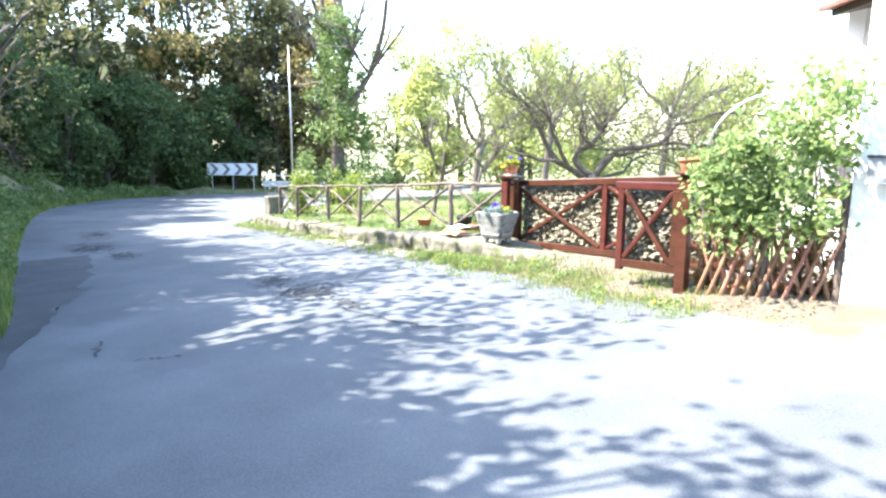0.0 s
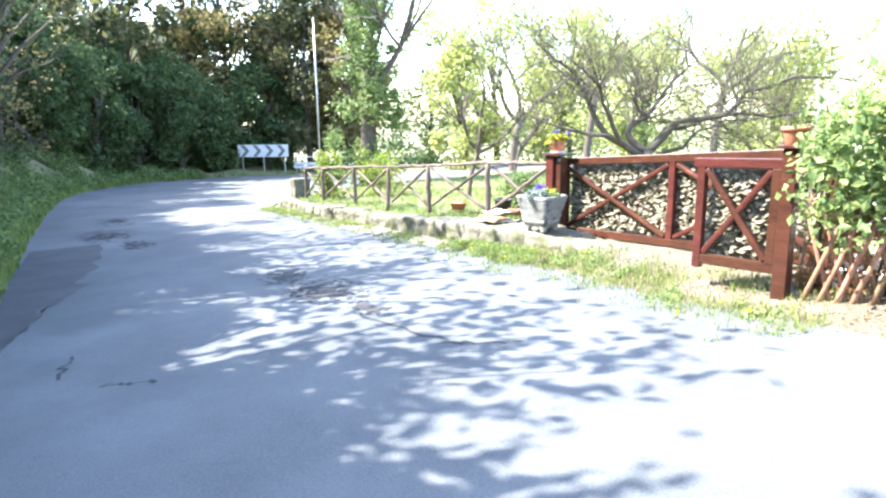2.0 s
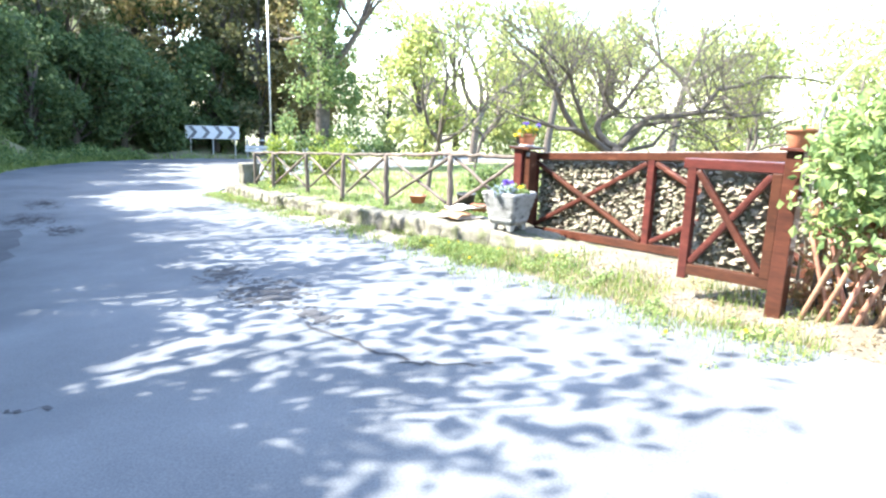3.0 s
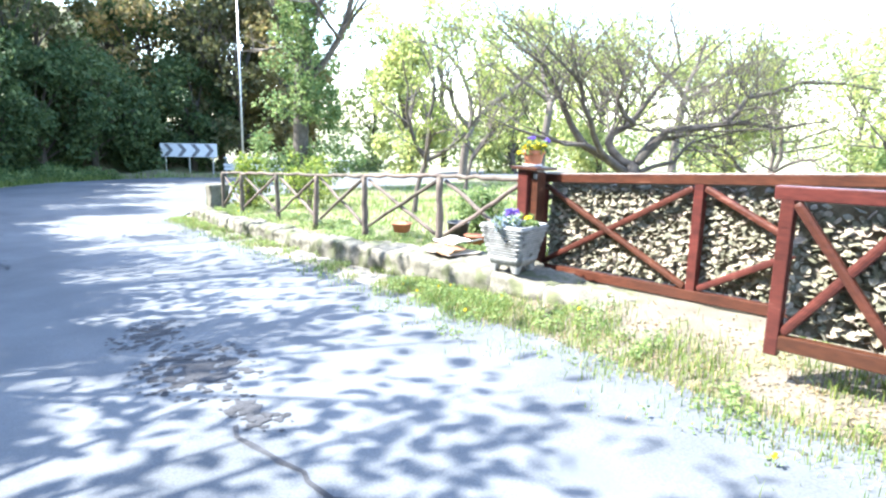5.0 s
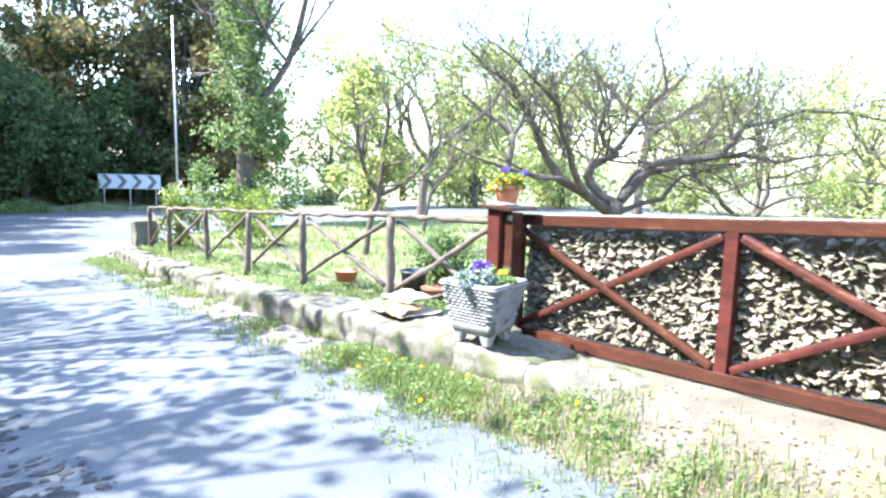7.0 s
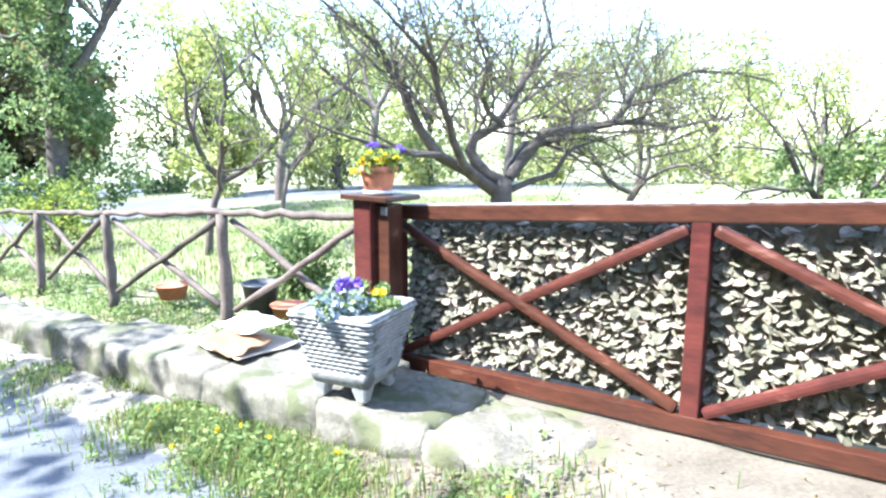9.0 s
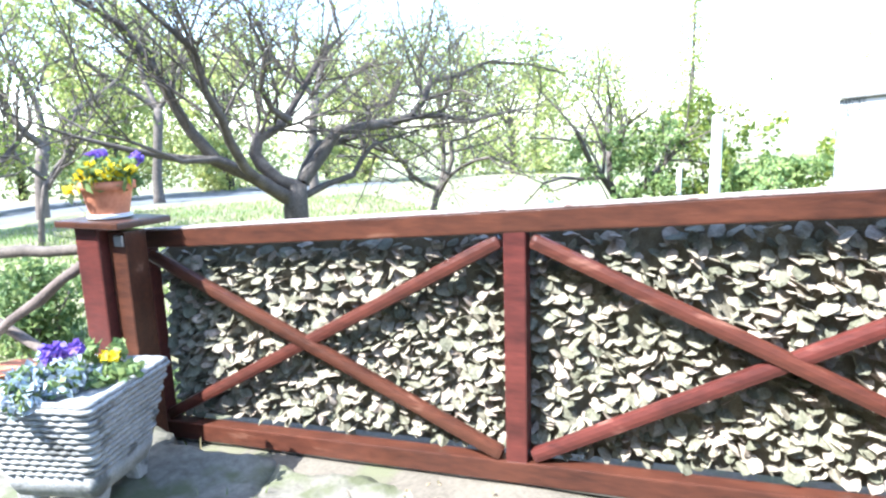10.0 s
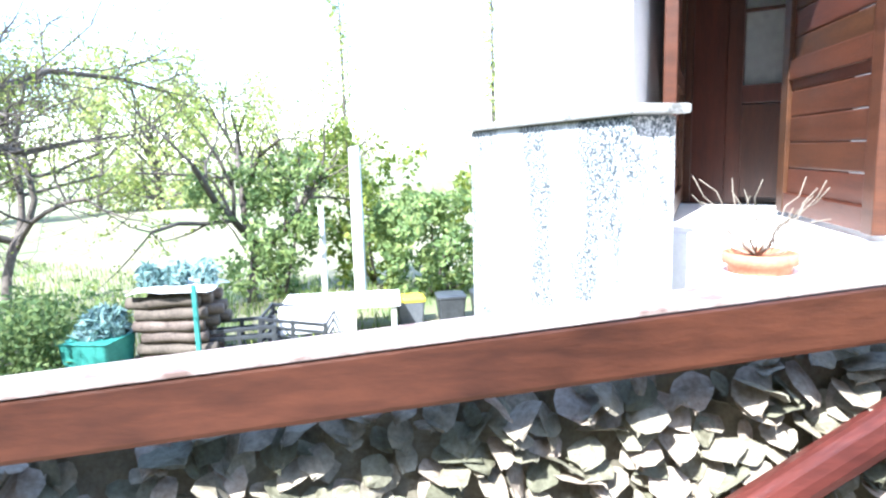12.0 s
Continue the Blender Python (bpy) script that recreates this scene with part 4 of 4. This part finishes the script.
for x, y, seed in ((-11.6, 13.2, 201), (-14.2, 18.0, 203), (-9.9, 10.2, 205)):
    make_tree("bank_thicket_tree", (x, y, ground_z(x, y) - 0.1), "bare pale-twigged tree leaning out over the bank",
              [((0.9, -0.1, 0.25), 1.5, 0.045, 3, 0.8), ((0.8, 0.4, 0.6), 1.7, 0.045, 3, 1.0), ((0.7, -0.6, 0.5), 1.5, 0.04, 3, 0.9)],
              (2.6, 0.09, 0.5, 0.0), {"crook": 0.3, "rise": 0.0, "kids": (6, 4, 3)}, seed, RUSTLEAF, 500, 0.06, 0.12, BARK)
# Sparse trees, mostly out of view, added to throw dappled shade on the road.
for x, y, h in ((-5.3, 8.2, 7.4), (-6.9, 10.8, 7.8), (-4.4, 5.2, 7.2), (-9.4, 14.2, 7.8), (-3.9, 2.0, 6.8)):
    wood_tree(x - 1.9, y + 0.5, h, 2.5, OLIVELEAF, int(500 + y * 11), "thin-leaved tree added at the road edge to dapple the road", 900, 0.125, 0.5)


def cypress(x, y, h, r, seed):
    t = thing("cypress", pose(x, y, -3.5), "tall slim cypress in the distance, paled by haze in its colour", "tree")
    v, f = [], []
    tube_data([(0, 0, 0), (0, 0, h)], [0.2, 0.03], 6, v, f)
    pydata("trunk", v, f, BARK, t)
    g = random.Random(seed)
    c = [(g.gauss(0, r * 0.35), g.gauss(0, r * 0.35), h * q) for q in np.linspace(0.05, 0.98, 70)]
    # The pale far leaf paints haze over the cypress to keep it faint.
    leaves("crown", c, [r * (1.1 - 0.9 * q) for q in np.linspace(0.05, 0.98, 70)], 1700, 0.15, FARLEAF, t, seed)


cypress(33.9, 30.2, 17, 0.8, 81)
cypress(38.2, 22.4, 19, 0.8, 82)


# ---- undergrowth ----
def bank_growth():
    g = random.Random(30)
    low, mid, spots = [], [], []
    for i in range(8, 52):
        p, d = EDGE[i], (EDGE[min(i + 1, 59)] - EDGE[i - 1]).normalized()
        n = Vector((-d.y, d.x, 0))
        for k in range(34):
            off = g.uniform(0.2, 9)
            q = p + n * off + d * g.uniform(-1, 1)
            if q.y > 35 and off < 4.5:
                continue
            (low if off < 2.8 else mid).append((q.x, q.y, ground_z(q.x, q.y) + 0.1))
        for k in range(240):
            q = p + n * (abs(g.gauss(0, 0.5)) - 0.1) + d * g.uniform(-1.2, 1.2)
            if q.y > 35 and q.x > -17 and g.random() < 0.8:
                continue
            spots.append((q.x, q.y, ground_z(q.x, q.y)))
    tagged(leaves("bank_herbs", low, 0.42, 40000, 0.085, IVYLEAF, None, 51), "low green herbs and ferns along the road edge", "undergrowth", kind="stuff")
    tagged(leaves("bank_ivy", mid, 0.8, 52000, 0.13, WOODLEAF, None, 52), "dark ivy and brambles covering the bank", "undergrowth", kind="stuff")
    tagged(blades("bank_grass", spots, GRASSBLADE, 53, 0.1, 0.35, width=0.012), "long grass at the road edge", "grass", kind="stuff")


bank_growth()


def verge_grass():
    g = random.Random(40)
    spots, dry, herbs = [], [], []
    for k in range(12000):
        s, y = g.uniform(-0.3, 4.6), -1.3 + g.gauss(0, 0.34)
        if nz(s * 1.0, y, 2.1, 3) < g.uniform(-0.35, 0.2):
            continue
        p = local_ground(s, y)
        (spots if g.random() < 0.72 else dry).append((p.x, p.y, p.z))
        if g.random() < 0.05 and nz(s, y, 1.6, 8) > 0.0:
            herbs.append((p.x, p.y, p.z + 0.04))
    line = smooth_line(KERB, 200)
    for k in range(17000):
        i = g.randint(12, 198)
        p = line[i]
        d = (line[i + 1] - line[i]).normalized()
        out = Vector((-d.y, d.x, 0))
        q = p + out * abs(g.gauss(0.05, 0.26))
        if nz(q.x, q.y, 1.8, 5) < -0.15:
            continue
        (spots if g.random() < 0.8 else dry).append((q.x, q.y, road_z(q.x, q.y) + 0.03))
        if g.random() < 0.04:
            herbs.append((q.x, q.y, road_z(q.x, q.y) + 0.06))
    for k in range(9000):
        i = g.randint(66, 198)
        p, d = line[i], (line[i + 1] - line[i]).normalized()
        q = p + Vector((d.y, -d.x, 0)) * g.uniform(0.5 if i > 90 else 0.72, 1.5)
        if nz(q.x, q.y, 1.3, 6) < -0.25:
            continue
        z = max(ground_z(q.x, q.y), road_z(q.x, q.y) + 0.2)
        spots.append((q.x, q.y, z))
        if g.random() < 0.16:
            herbs.append((q.x, q.y, z + 0.04))
    bits = []
    for k in range(5200):
        s, y = g.uniform(-0.3, 5.4), -1.15 + g.gauss(0, 0.4)
        bits.append(tuple(local_ground(s, y) + Vector((0, 0, 0.006))))
    for k in range(2600):
        p = line[g.randint(0, 198)] + Vector((g.uniform(-0.25, 0.05), g.uniform(-0.25, 0.05), 0))
        bits.append((p.x, p.y, road_z(p.x, p.y) + 0.035))
    tagged(leaves("verge_litter", bits, 0.012, 9000, 0.016, DRYGRASS, None, 45, flat=0.9), "scattered dry leaves, straw and small stones on the verge", "litter", kind="stuff")
    bloom = [h for h in herbs if g.random() < 0.016]
    tagged(leaves("dandelions", [(x, y, z + 0.05) for x, y, z in bloom], 0.014, 26 * len(bloom), 0.014, YELLOWPETAL, None, 46, long=1.2), "small yellow dandelion flowers among the weeds", "flowers", kind="stuff")
    tagged(blades("verge_grass", spots, GRASSBLADE, 41, 0.03, 0.12, width=0.0035), "thin green grass on the verge", "grass", kind="stuff")
    tagged(blades("dry_verge_grass", dry, DRYGRASS, 42, 0.02, 0.09, width=0.0035), "dry straw-coloured grass on the verge", "grass", kind="stuff")
    tagged(leaves("verge_weeds", herbs, 0.07, 21000, 0.022, HEDGELEAF, None, 43, flat=0.6), "small leafy weeds on the verge", "weeds", kind="stuff")
    lawn = []
    for k in range(40000):
        x, y = g.uniform(-6, 9), g.uniform(10.5, 24)
        if side(x, y, RN) > 1.2 and (GATE.inverted() @ Vector((x, y, 0))).y > 0.4:
            lawn.append((x, y, ground_z(x, y)))
    tagged(blades("garden_grass", lawn, GRASSBLADE, 44, 0.04, 0.14, width=0.006), "rough garden grass behind the fence", "grass", kind="stuff")


verge_grass()


# ---- hedge and lattice ----
HA, HB = Vector((2.60, 6.42, 0)), Vector((3.55, 5.62, 0))


def hedge():
    f = thing("lattice_fence", pose(0, 0, 0), "low criss-cross fence of rough brown stakes under the hedge", "fence")
    rnd = random.Random(61)
    along = (HB - HA)
    out = Vector((-along.y, along.x, 0)).normalized() * -0.02
    for k in range(12):
        for sgn in (-1, 1):
            a = HA + along * (k / 11.0)
            b2 = a + along * 0.2 * sgn
            if -0.05 <= (b2 - HA).dot(along) / along.length_squared <= 1.05:
                z = road_z(a.x, a.y)
                pole("stake", Vector((a.x, a.y, z - 0.02)) + out * (1 + sgn), Vector((b2.x, b2.y, z + 0.78)) + out * (1 + sgn), 0.021, 0.018, LATTICE, f, rnd, 0.008, 6, 4)
    for k in (0.5, 1.0):
        a = HA + along * k
        pole("post", (a.x, a.y, road_z(a.x, a.y) - 0.1), (a.x, a.y, 1.3), 0.04, 0.035, GREYWOOD, f, rnd, 0.01)
    h = thing("hedge", pose(0, 0, 0), "overgrown leafy evergreen hedge spilling over the lattice", "hedge")
    g = random.Random(62)
    c = []
    for k in range(90):
        t = g.uniform(0.03, 1.02)
        p = HA + along * t + Vector((along.y, -along.x, 0)).normalized() * g.uniform(-0.45, 0.22) * -1
        c.append((p.x, p.y, g.uniform(0.8, 1.3 + 0.85 * min(1, t + 0.25))))
    leaves("foliage", c, [g.uniform(0.10, 0.34) for _ in c], 4300, 0.046, HEDGELEAF, h, 63)
    leaves("low_foliage", [(*(HA + along * g.uniform(0, 1) + Vector((0.15, 0.2, 0))).xy, g.uniform(0.1, 0.9)) for _ in range(46)], 0.16, 1900, 0.045, BROWNLEAF, h, 64)
    for k in range(14):
        p = HA + along * g.uniform(0, 1) + Vector((0.12, 0.14, 0))
        pole("stem", (p.x, p.y, 0.0), (p.x + g.uniform(-0.2, 0.2), p.y + g.uniform(-0.2, 0.2), g.uniform(1.2, 1.9)), 0.014, 0.006, BARK, h, g, 0.04, 5, 5)
    v, fc = [], []
    pts = [(2.75 + 0.62 * (1 - math.cos(a)), 6.75 - 0.3 * (1 - math.cos(a)), 1.55 + 0.6 * math.sin(a)) for a in np.linspace(0, 2.2, 14)]
    tube_data([(2.75, 6.75, 0.0)] + pts, [0.012] * 15, 6, v, fc)
    tagged(pydata("arch_pipe", v, fc, METAL, None, True), "thin grey metal arch pipe in the hedge", "arch")


hedge()


# ---- house ----
def wall_slab(name, a, b, z0, z1, thick, material, parent, label=""):
    a, b = Vector((*a, 0)), Vector((*b, 0))
    m = between(a, b)
    m.translation.z = (z0 + z1) / 2
    return part(name, box((b - a).length, thick, z1 - z0, m, 0.012), material, parent, label)


def house():
    h = thing("house", pose(0, 0, 0), "white plastered country house with dark wooden doors", "house", kind="structure")
    wall_slab("wall", (3.62, 5.64), (6.8, 2.9), -0.2, 3.4, 0.25, PLASTER, h)
    wall_slab("wall", (3.80, 5.76), (5.9, 6.9), -0.2, 3.4, 0.25, PLASTER, h)
    # terrace and parapet
    wall_slab("parapet", (4.79, 8.09), (6.05, 9.38), -0.4, 1.58, 0.22, STAINED, h, "stained white parapet wall")
    wall_slab("coping", (4.75, 8.05), (6.08, 9.41), 1.583, 1.625, 0.28, CAST, h)
    part("terrace", box(2.2, 1.9, 1.5, pose(6.28, 7.35, 0.285, 0, 0, -4), 0.02), PLASTER, h)
    part("terrace_step", box(0.9, 1.3, 1.2, pose(4.72, 7.2, 0.26, 0, 0, -4), 0.02), PLASTER, h)
    wall_slab("wall", (5.16, 8.36), (5.93, 9.15), 1.63, 4.4, 0.2, PLASTER, h)
    wall_slab("wall", (5.25, 8.36), (6.86, 8.37), 1.03, 4.2, 0.18, PLASTER, h)
    wall_slab("wall", (6.80, 7.20), (6.70, 5.4), 1.0, 4.2, 0.2, PLASTER, h)
    wall_slab("lintel", (6.89, 8.26), (6.80, 7.22), 3.2, 4.2, 0.2, PLASTER, h)
    d = thing("door_1", pose(6.86, 7.74, 1.04, 0, 0, 85), "dark varnished wooden house door with a curtained pane", "door", kind="structure")
    for x in (-0.50, -0.22, 0.14, 0.46):
        part("stile", box(0.10, 0.06, 2.15, pose(x, 0, 1.075), 0.006), DARKWOOD, d)
    part("panel", box(0.27, 0.03, 0.62, pose(-0.04, 0, 0.36), 0.004), DARKWOOD, d)
    part("rail", box(0.27, 0.055, 0.12, pose(-0.04, 0, 0.74), 0.004), DARKWOOD, d)
    part("side_panel", box(0.20, 0.03, 2.1, pose(-0.36, 0, 1.05), 0.004), DARKWOOD, d)
    part("side_panel", box(0.24, 0.03, 2.1, pose(0.30, 0, 1.05), 0.004), DARKWOOD, d)
    pane = part("pane", box(0.26, 0.008, 1.3, pose(-0.04, 0.0, 1.45), 0), GLASS, d)
    pane.visible_shadow = False
    part("curtain", box(0.26, 0.01, 1.3, pose(-0.04, -0.05, 1.45), 0), CURTAIN, d)
    part("glazing_bar", box(0.27, 0.03, 0.025, pose(-0.04, 0.01, 1.28), 0.004), DARKWOOD, pane)
    part("backing", box(1.2, 0.03, 2.3, pose(0, -0.12, 1.1), 0), DARKWOOD, d)
    s = thing("door_shutter", pose(6.18, 7.58, 1.06, 0, 0, 198), "open varnished wooden shutter leaf with horizontal boards", "shutter")
    for x in (0.05, 1.05):
        part("stile", box(0.10, 0.07, 2.1, pose(x, 0, 1.05), 0.006), SHUTTERWOOD, s)
    for z in (0.06, 0.78, 2.04):
        part("rail", box(0.9, 0.065, 0.11, pose(0.55, 0, z), 0.006), SHUTTERWOOD, s)
    for k in range(14):
        part("board", box(0.9, 0.02, 0.135, pose(0.55, -0.004, 0.18 + k * 0.14), 0.008), SHUTTERWOOD, s)
    copy_thing(s, pose(6.74, 8.22, 1.06, 0, 0, 184))
    # eave over the door
    part("eave", box(2.0, 2.2, 0.08, pose(5.85, 7.4, 3.46, 0, -10, -4), 0.01), DARKWOOD, h)
    # Extra length of eave, made up to shade the door.
    part("eave", box(1.3, 0.7, 0.08, pose(6.45, 8.86, 3.66, 0, -10, -4), 0.01), DARKWOOD, h)
    part("roof", box(2.2, 2.4, 0.07, pose(5.82, 7.4, 3.54, 0, -10, -4), 0.02), ROOFTILE, h)
    part("eave_bracket", beam((4.98, 7.25, 3.24), (4.85, 6.5, 2.5), 0.1, 0.14), DARKWOOD, h)
    b2 = thing("letter_box", pose(3.66, 5.44, 1.42, 0, 0, -41), "grey metal letter box on the house wall", "letter box")
    body = part("body", box(0.28, 0.10, 0.22, pose(0.1, -0.14, 0), 0.008), METAL, b2)
    part("lid", box(0.30, 0.12, 0.025, pose(0.1, -0.145, 0.122), 0.006), BLACKPLASTIC, body)
    part("name_plate", box(0.12, 0.006, 0.05, pose(0.13, -0.193, -0.02), 0.001), CARD, body)


house()
j = thing("stone_jardiniere", pose(4.66, 7.68, 0.862), "white painted stone planter on the terrace edge", "planter")
part("bowl", lathe([(0.15, 0), (0.17, 0.02), (0.22, 0.09), (0.235, 0.10), (0.235, 0.12), (0.20, 0.125), (0.18, 0.11)], 24), PLASTER, j, smooth=True)
flower_pot(4.66, 7.68, 0.87, 0.125, "wide terracotta pot with a bare shrub", False, 71)
sh = thing("bare_shrub", pose(4.67, 7.69, 1.03), "leafless twiggy shrub in the terracotta pot", "shrub")
g = random.Random(72)
for k in range(26):
    a = g.uniform(0, 6.28)
    e = Vector((math.cos(a) * 0.24, math.sin(a) * 0.24, g.uniform(0.08, 0.34)))
    pole("twig", (0, 0, 0), e, 0.0035, 0.0018, TWIG, sh, g, 0.02, 5, 5)


# ---- road sign, guard rail, lamp pole ----
def road_sign():
    s = thing("chevron_sign", pose(-12.98, 38.75, -1.47, 0, 0, 3), "faded bend marker board with four grey arrows on three posts", "road sign")
    board = part("board", box(3.0, 0.03, 0.72, pose(0, 0, 1.33), 0.005), SIGNWHITE, s)
    for x in (-1.25, 0.0, 1.25):
        part("post", lathe([(0.035, -0.3), (0.035, 1.6)], 10, None, pose(x, 0.05, 0)), METAL, s)
    for k in range(4):
        x = -1.12 + 0.72 * k
        bm = bmesh.new()
        pts = [(-0.22, 0.33), (0.02, 0.33), (0.30, 0.0), (0.02, -0.33), (-0.22, -0.33), (0.06, 0.0)]
        front = [bm.verts.new((x + px, -0.021, 1.33 + pz)) for px, pz in pts]
        bm.faces.new((front[0], front[5], front[2], front[1]))
        bm.faces.new((front[5], front[4], front[3], front[2]))
        part("arrow", bm, SIGNGREY, board)
    r = thing("guard_rail", pose(-11.2, 39.0, -1.47, 0, 0, -6), "pale steel guard rail beyond the bend", "guard rail")
    for z in (0.35, 0.55, 0.95):
        part("rail", box(7.0, 0.05, 0.16 if z < 0.9 else 0.06, pose(3.5, 0, z), 0.02), SIGNWHITE, r)
    for x in (0.1, 2.2, 4.4, 6.6):
        part("post", box(0.08, 0.08, 1.3, pose(x, 0.07, 0.35), 0.01), METAL, r)
    p = thing("lamp_pole", pose(-5.18, 21.55, -0.9), "thin tall pale steel pole by the road", "pole")
    part("shaft", lathe([(0.030, -0.2), (0.026, 3), (0.018, 5.6)], 12), METAL, p, smooth=True)


road_sign()


# ---- garden clutter ----
def gz(x, y):
    return ground_z(x, y)


def wood_pile():
    x, y = 5.15, 11.42
    w = thing("wood_pile", pose(x, y, gz(x, y), 0, 0, -62), "low pile of old boards and logs under a sheet", "wood pile")
    g = random.Random(90)
    for row in range(6):
        for k in range(3):
            pole("log", (-0.26 + g.uniform(-0.05, 0.05), -0.14 + 0.13 * k, 0.05 + row * 0.085), (0.26 + g.uniform(-0.08, 0.08), -0.14 + 0.13 * k, 0.05 + row * 0.085), 0.045, 0.042, GREYWOOD, w, g, 0.008, 7, 4)
    part("stake", box(0.03, 0.03, 0.62, pose(0.2, -0.24, 0.3), 0.004), GREENPLASTIC, w, "green plastic stake")
    t = sheet("tarpaulin", 0.56, 0.46, pose(x, y, gz(x, y) + 0.545, 0, 0, -62), TARP, "white sheet laid over the wood pile", -0.16, 91)
    tagged(t, category="tarpaulin")
    n = thing("green_net", pose(x, y, gz(x, y) + 0.60), "crumpled bundle of green garden net", "net")
    leaves("mesh", [(0, 0, 0.05), (0.12, -0.16, 0.05), (-0.1, 0.15, 0.04)], 0.10, 800, 0.024, leafmat("green_net_strand", (0.10, 0.20, 0.19), (0.30, 0.42, 0.40), 0.3), n, 92, long=3)


wood_pile()


def tub(x, y):
    t = thing("garden_tub", pose(x, y, gz(x, y), 0, 0, 20), "green plastic tub heaped with net", "tub")
    part("body", loft([ring_square(0.15, 0, 0.03), ring_square(0.18, 0.27, 0.03), ring_square(0.19, 0.28, 0.03), ring_square(0.17, 0.285, 0.03)]), GREENPLASTIC, t)
    leaves("net", [(0, 0, 0.32), (0.05, -0.05, 0.36)], 0.14, 800, 0.03, bpy.data.materials["green_net_strand"], t, 93, long=3)


tub(4.72, 11.75)


def crate(m):
    c = thing("plastic_crate", m, "black plastic fruit crate with open slats", "crate", "garden crates")
    for z in (0.02, 0.09, 0.16, 0.22):
        for y in (-0.15, 0.15):
            part("slat", box(0.5, 0.012, 0.028, pose(0, y, z), 0.003), BLACKPLASTIC, c)
        for x in (-0.25, 0.25):
            part("slat", box(0.012, 0.3, 0.028, pose(x, 0, z), 0.003), BLACKPLASTIC, c)
    for x in (-0.245, 0.0, 0.245):
        for y in (-0.145, 0.145):
            part("upright", box(0.03, 0.02, 0.235, pose(x, y, 0.118), 0.003), BLACKPLASTIC, c)
    part("bottom", box(0.49, 0.29, 0.01, pose(0, 0, 0.006), 0.002), BLACKPLASTIC, c)
    return c


c1 = crate(pose(5.42, 11.12, gz(5.42, 11.12), 0, 0, -50))
copy_thing(c1, pose(5.75, 10.86, gz(5.75, 10.86) + 0.03, 8, 6, -66))


def white_cart(x, y):
    c = thing("low_garden_table", pose(x, y, gz(x, y), 0, 0, -58), "low white table covered with a pale sheet", "table")
    part("top", box(0.95, 0.5, 0.03, pose(0, 0, 0.27), 0.008), TARP, c)
    for a in (-0.42, 0.42):
        for b3 in (-0.2, 0.2):
            part("leg", box(0.04, 0.04, 0.255, pose(a, b3, 0.128), 0.004), SIGNWHITE, c)
    part("cloth", box(0.6, 0.02, 0.2, pose(-0.18, -0.262, 0.175), 0.008), TARP, c)


white_cart(6.2, 10.75)
for x, y, m, label in ((6.62, 10.35, GREYPLASTIC, "grey bin with a yellow lid"), (6.80, 10.05, BLACKPLASTIC, "dark plastic bin by the hedge"), (6.98, 9.80, BLACKPLASTIC, "dark plastic bin by the hedge")):
    b4 = thing("bin", pose(x, y, gz(x, y), 0, 0, -55), label, "bin", "garden bins")
    part("body", loft([ring_square(0.10, 0, 0.02), ring_square(0.12, 0.20, 0.02), ring_square(0.11, 0.205, 0.02)]), m, b4)
    part("lid", loft([ring_square(0.125, 0.207, 0.02), ring_square(0.125, 0.225, 0.02), ring_square(0.10, 0.235, 0.02)]), YELLOWPLASTIC if m is GREYPLASTIC else m, b4)
for x, y, h, r in ((7.55, 11.96, 1.0, 0.035), (7.1, 11.18, 1.55, 0.06)):
    p = thing("garden_post", pose(x, y, gz(x, y)), "white weathered garden post", "post")
    part("shaft", lathe([(r, -0.1), (r, h * 0.6), (r * 0.92, h), (r * 0.5, h + 0.01)], 10), SIGNWHITE, p)


def bush(x, y, w, h, material, count, seed, label, size=0.05):
    b5 = thing("garden_bush", pose(x, y, gz(x, y)), label, "bush")
    g = random.Random(seed)
    c = [(g.gauss(0, w * 0.33), g.gauss(0, w * 0.33), h * g.random() ** 0.8) for _ in range(60)]
    leaves("foliage", c, 0.16, count, size, material, b5, seed)
    for k in range(7):
        e = g.choice(c)
        pole("stem", (0, 0, -0.05), e, 0.018, 0.006, BARK, b5, g, 0.03, 5, 5)


bush(7.6, 12.6, 1.0, 1.6, HEDGELEAF, 2800, 95, "airy sunlit evergreen bush in the garden")
bush(8.5, 11.9, 0.9, 1.9, FRESHLEAF, 2600, 96, "tall loose yellow-green bush")
bush(8.0, 10.9, 1.1, 1.05, HEDGELEAF, 3600, 97, "dense hedge-like bush behind the bins")
bush(8.6, 10.4, 0.9, 1.5, FRESHLEAF, 1700, 98, "loose dark-leaved bush by the parapet")
bush(4.55, 12.3, 0.9, 0.5, IVYLEAF, 4000, 99, "low grey-green rosemary bush", 0.03)
bush(0.75, 12.6, 0.5, 0.6, IVYLEAF, 2500, 100, "small round shrub behind the fence", 0.035)
bush(-4.25, 18.7, 0.6, 1.25, FRESHLEAF, 1100, 101, "yellow-green climber at the fence end", 0.06)
bush(-2.8, 18.4, 0.9, 1.2, FRESHLEAF, 1500, 102, "pale twiggy shrub behind the fence", 0.05)
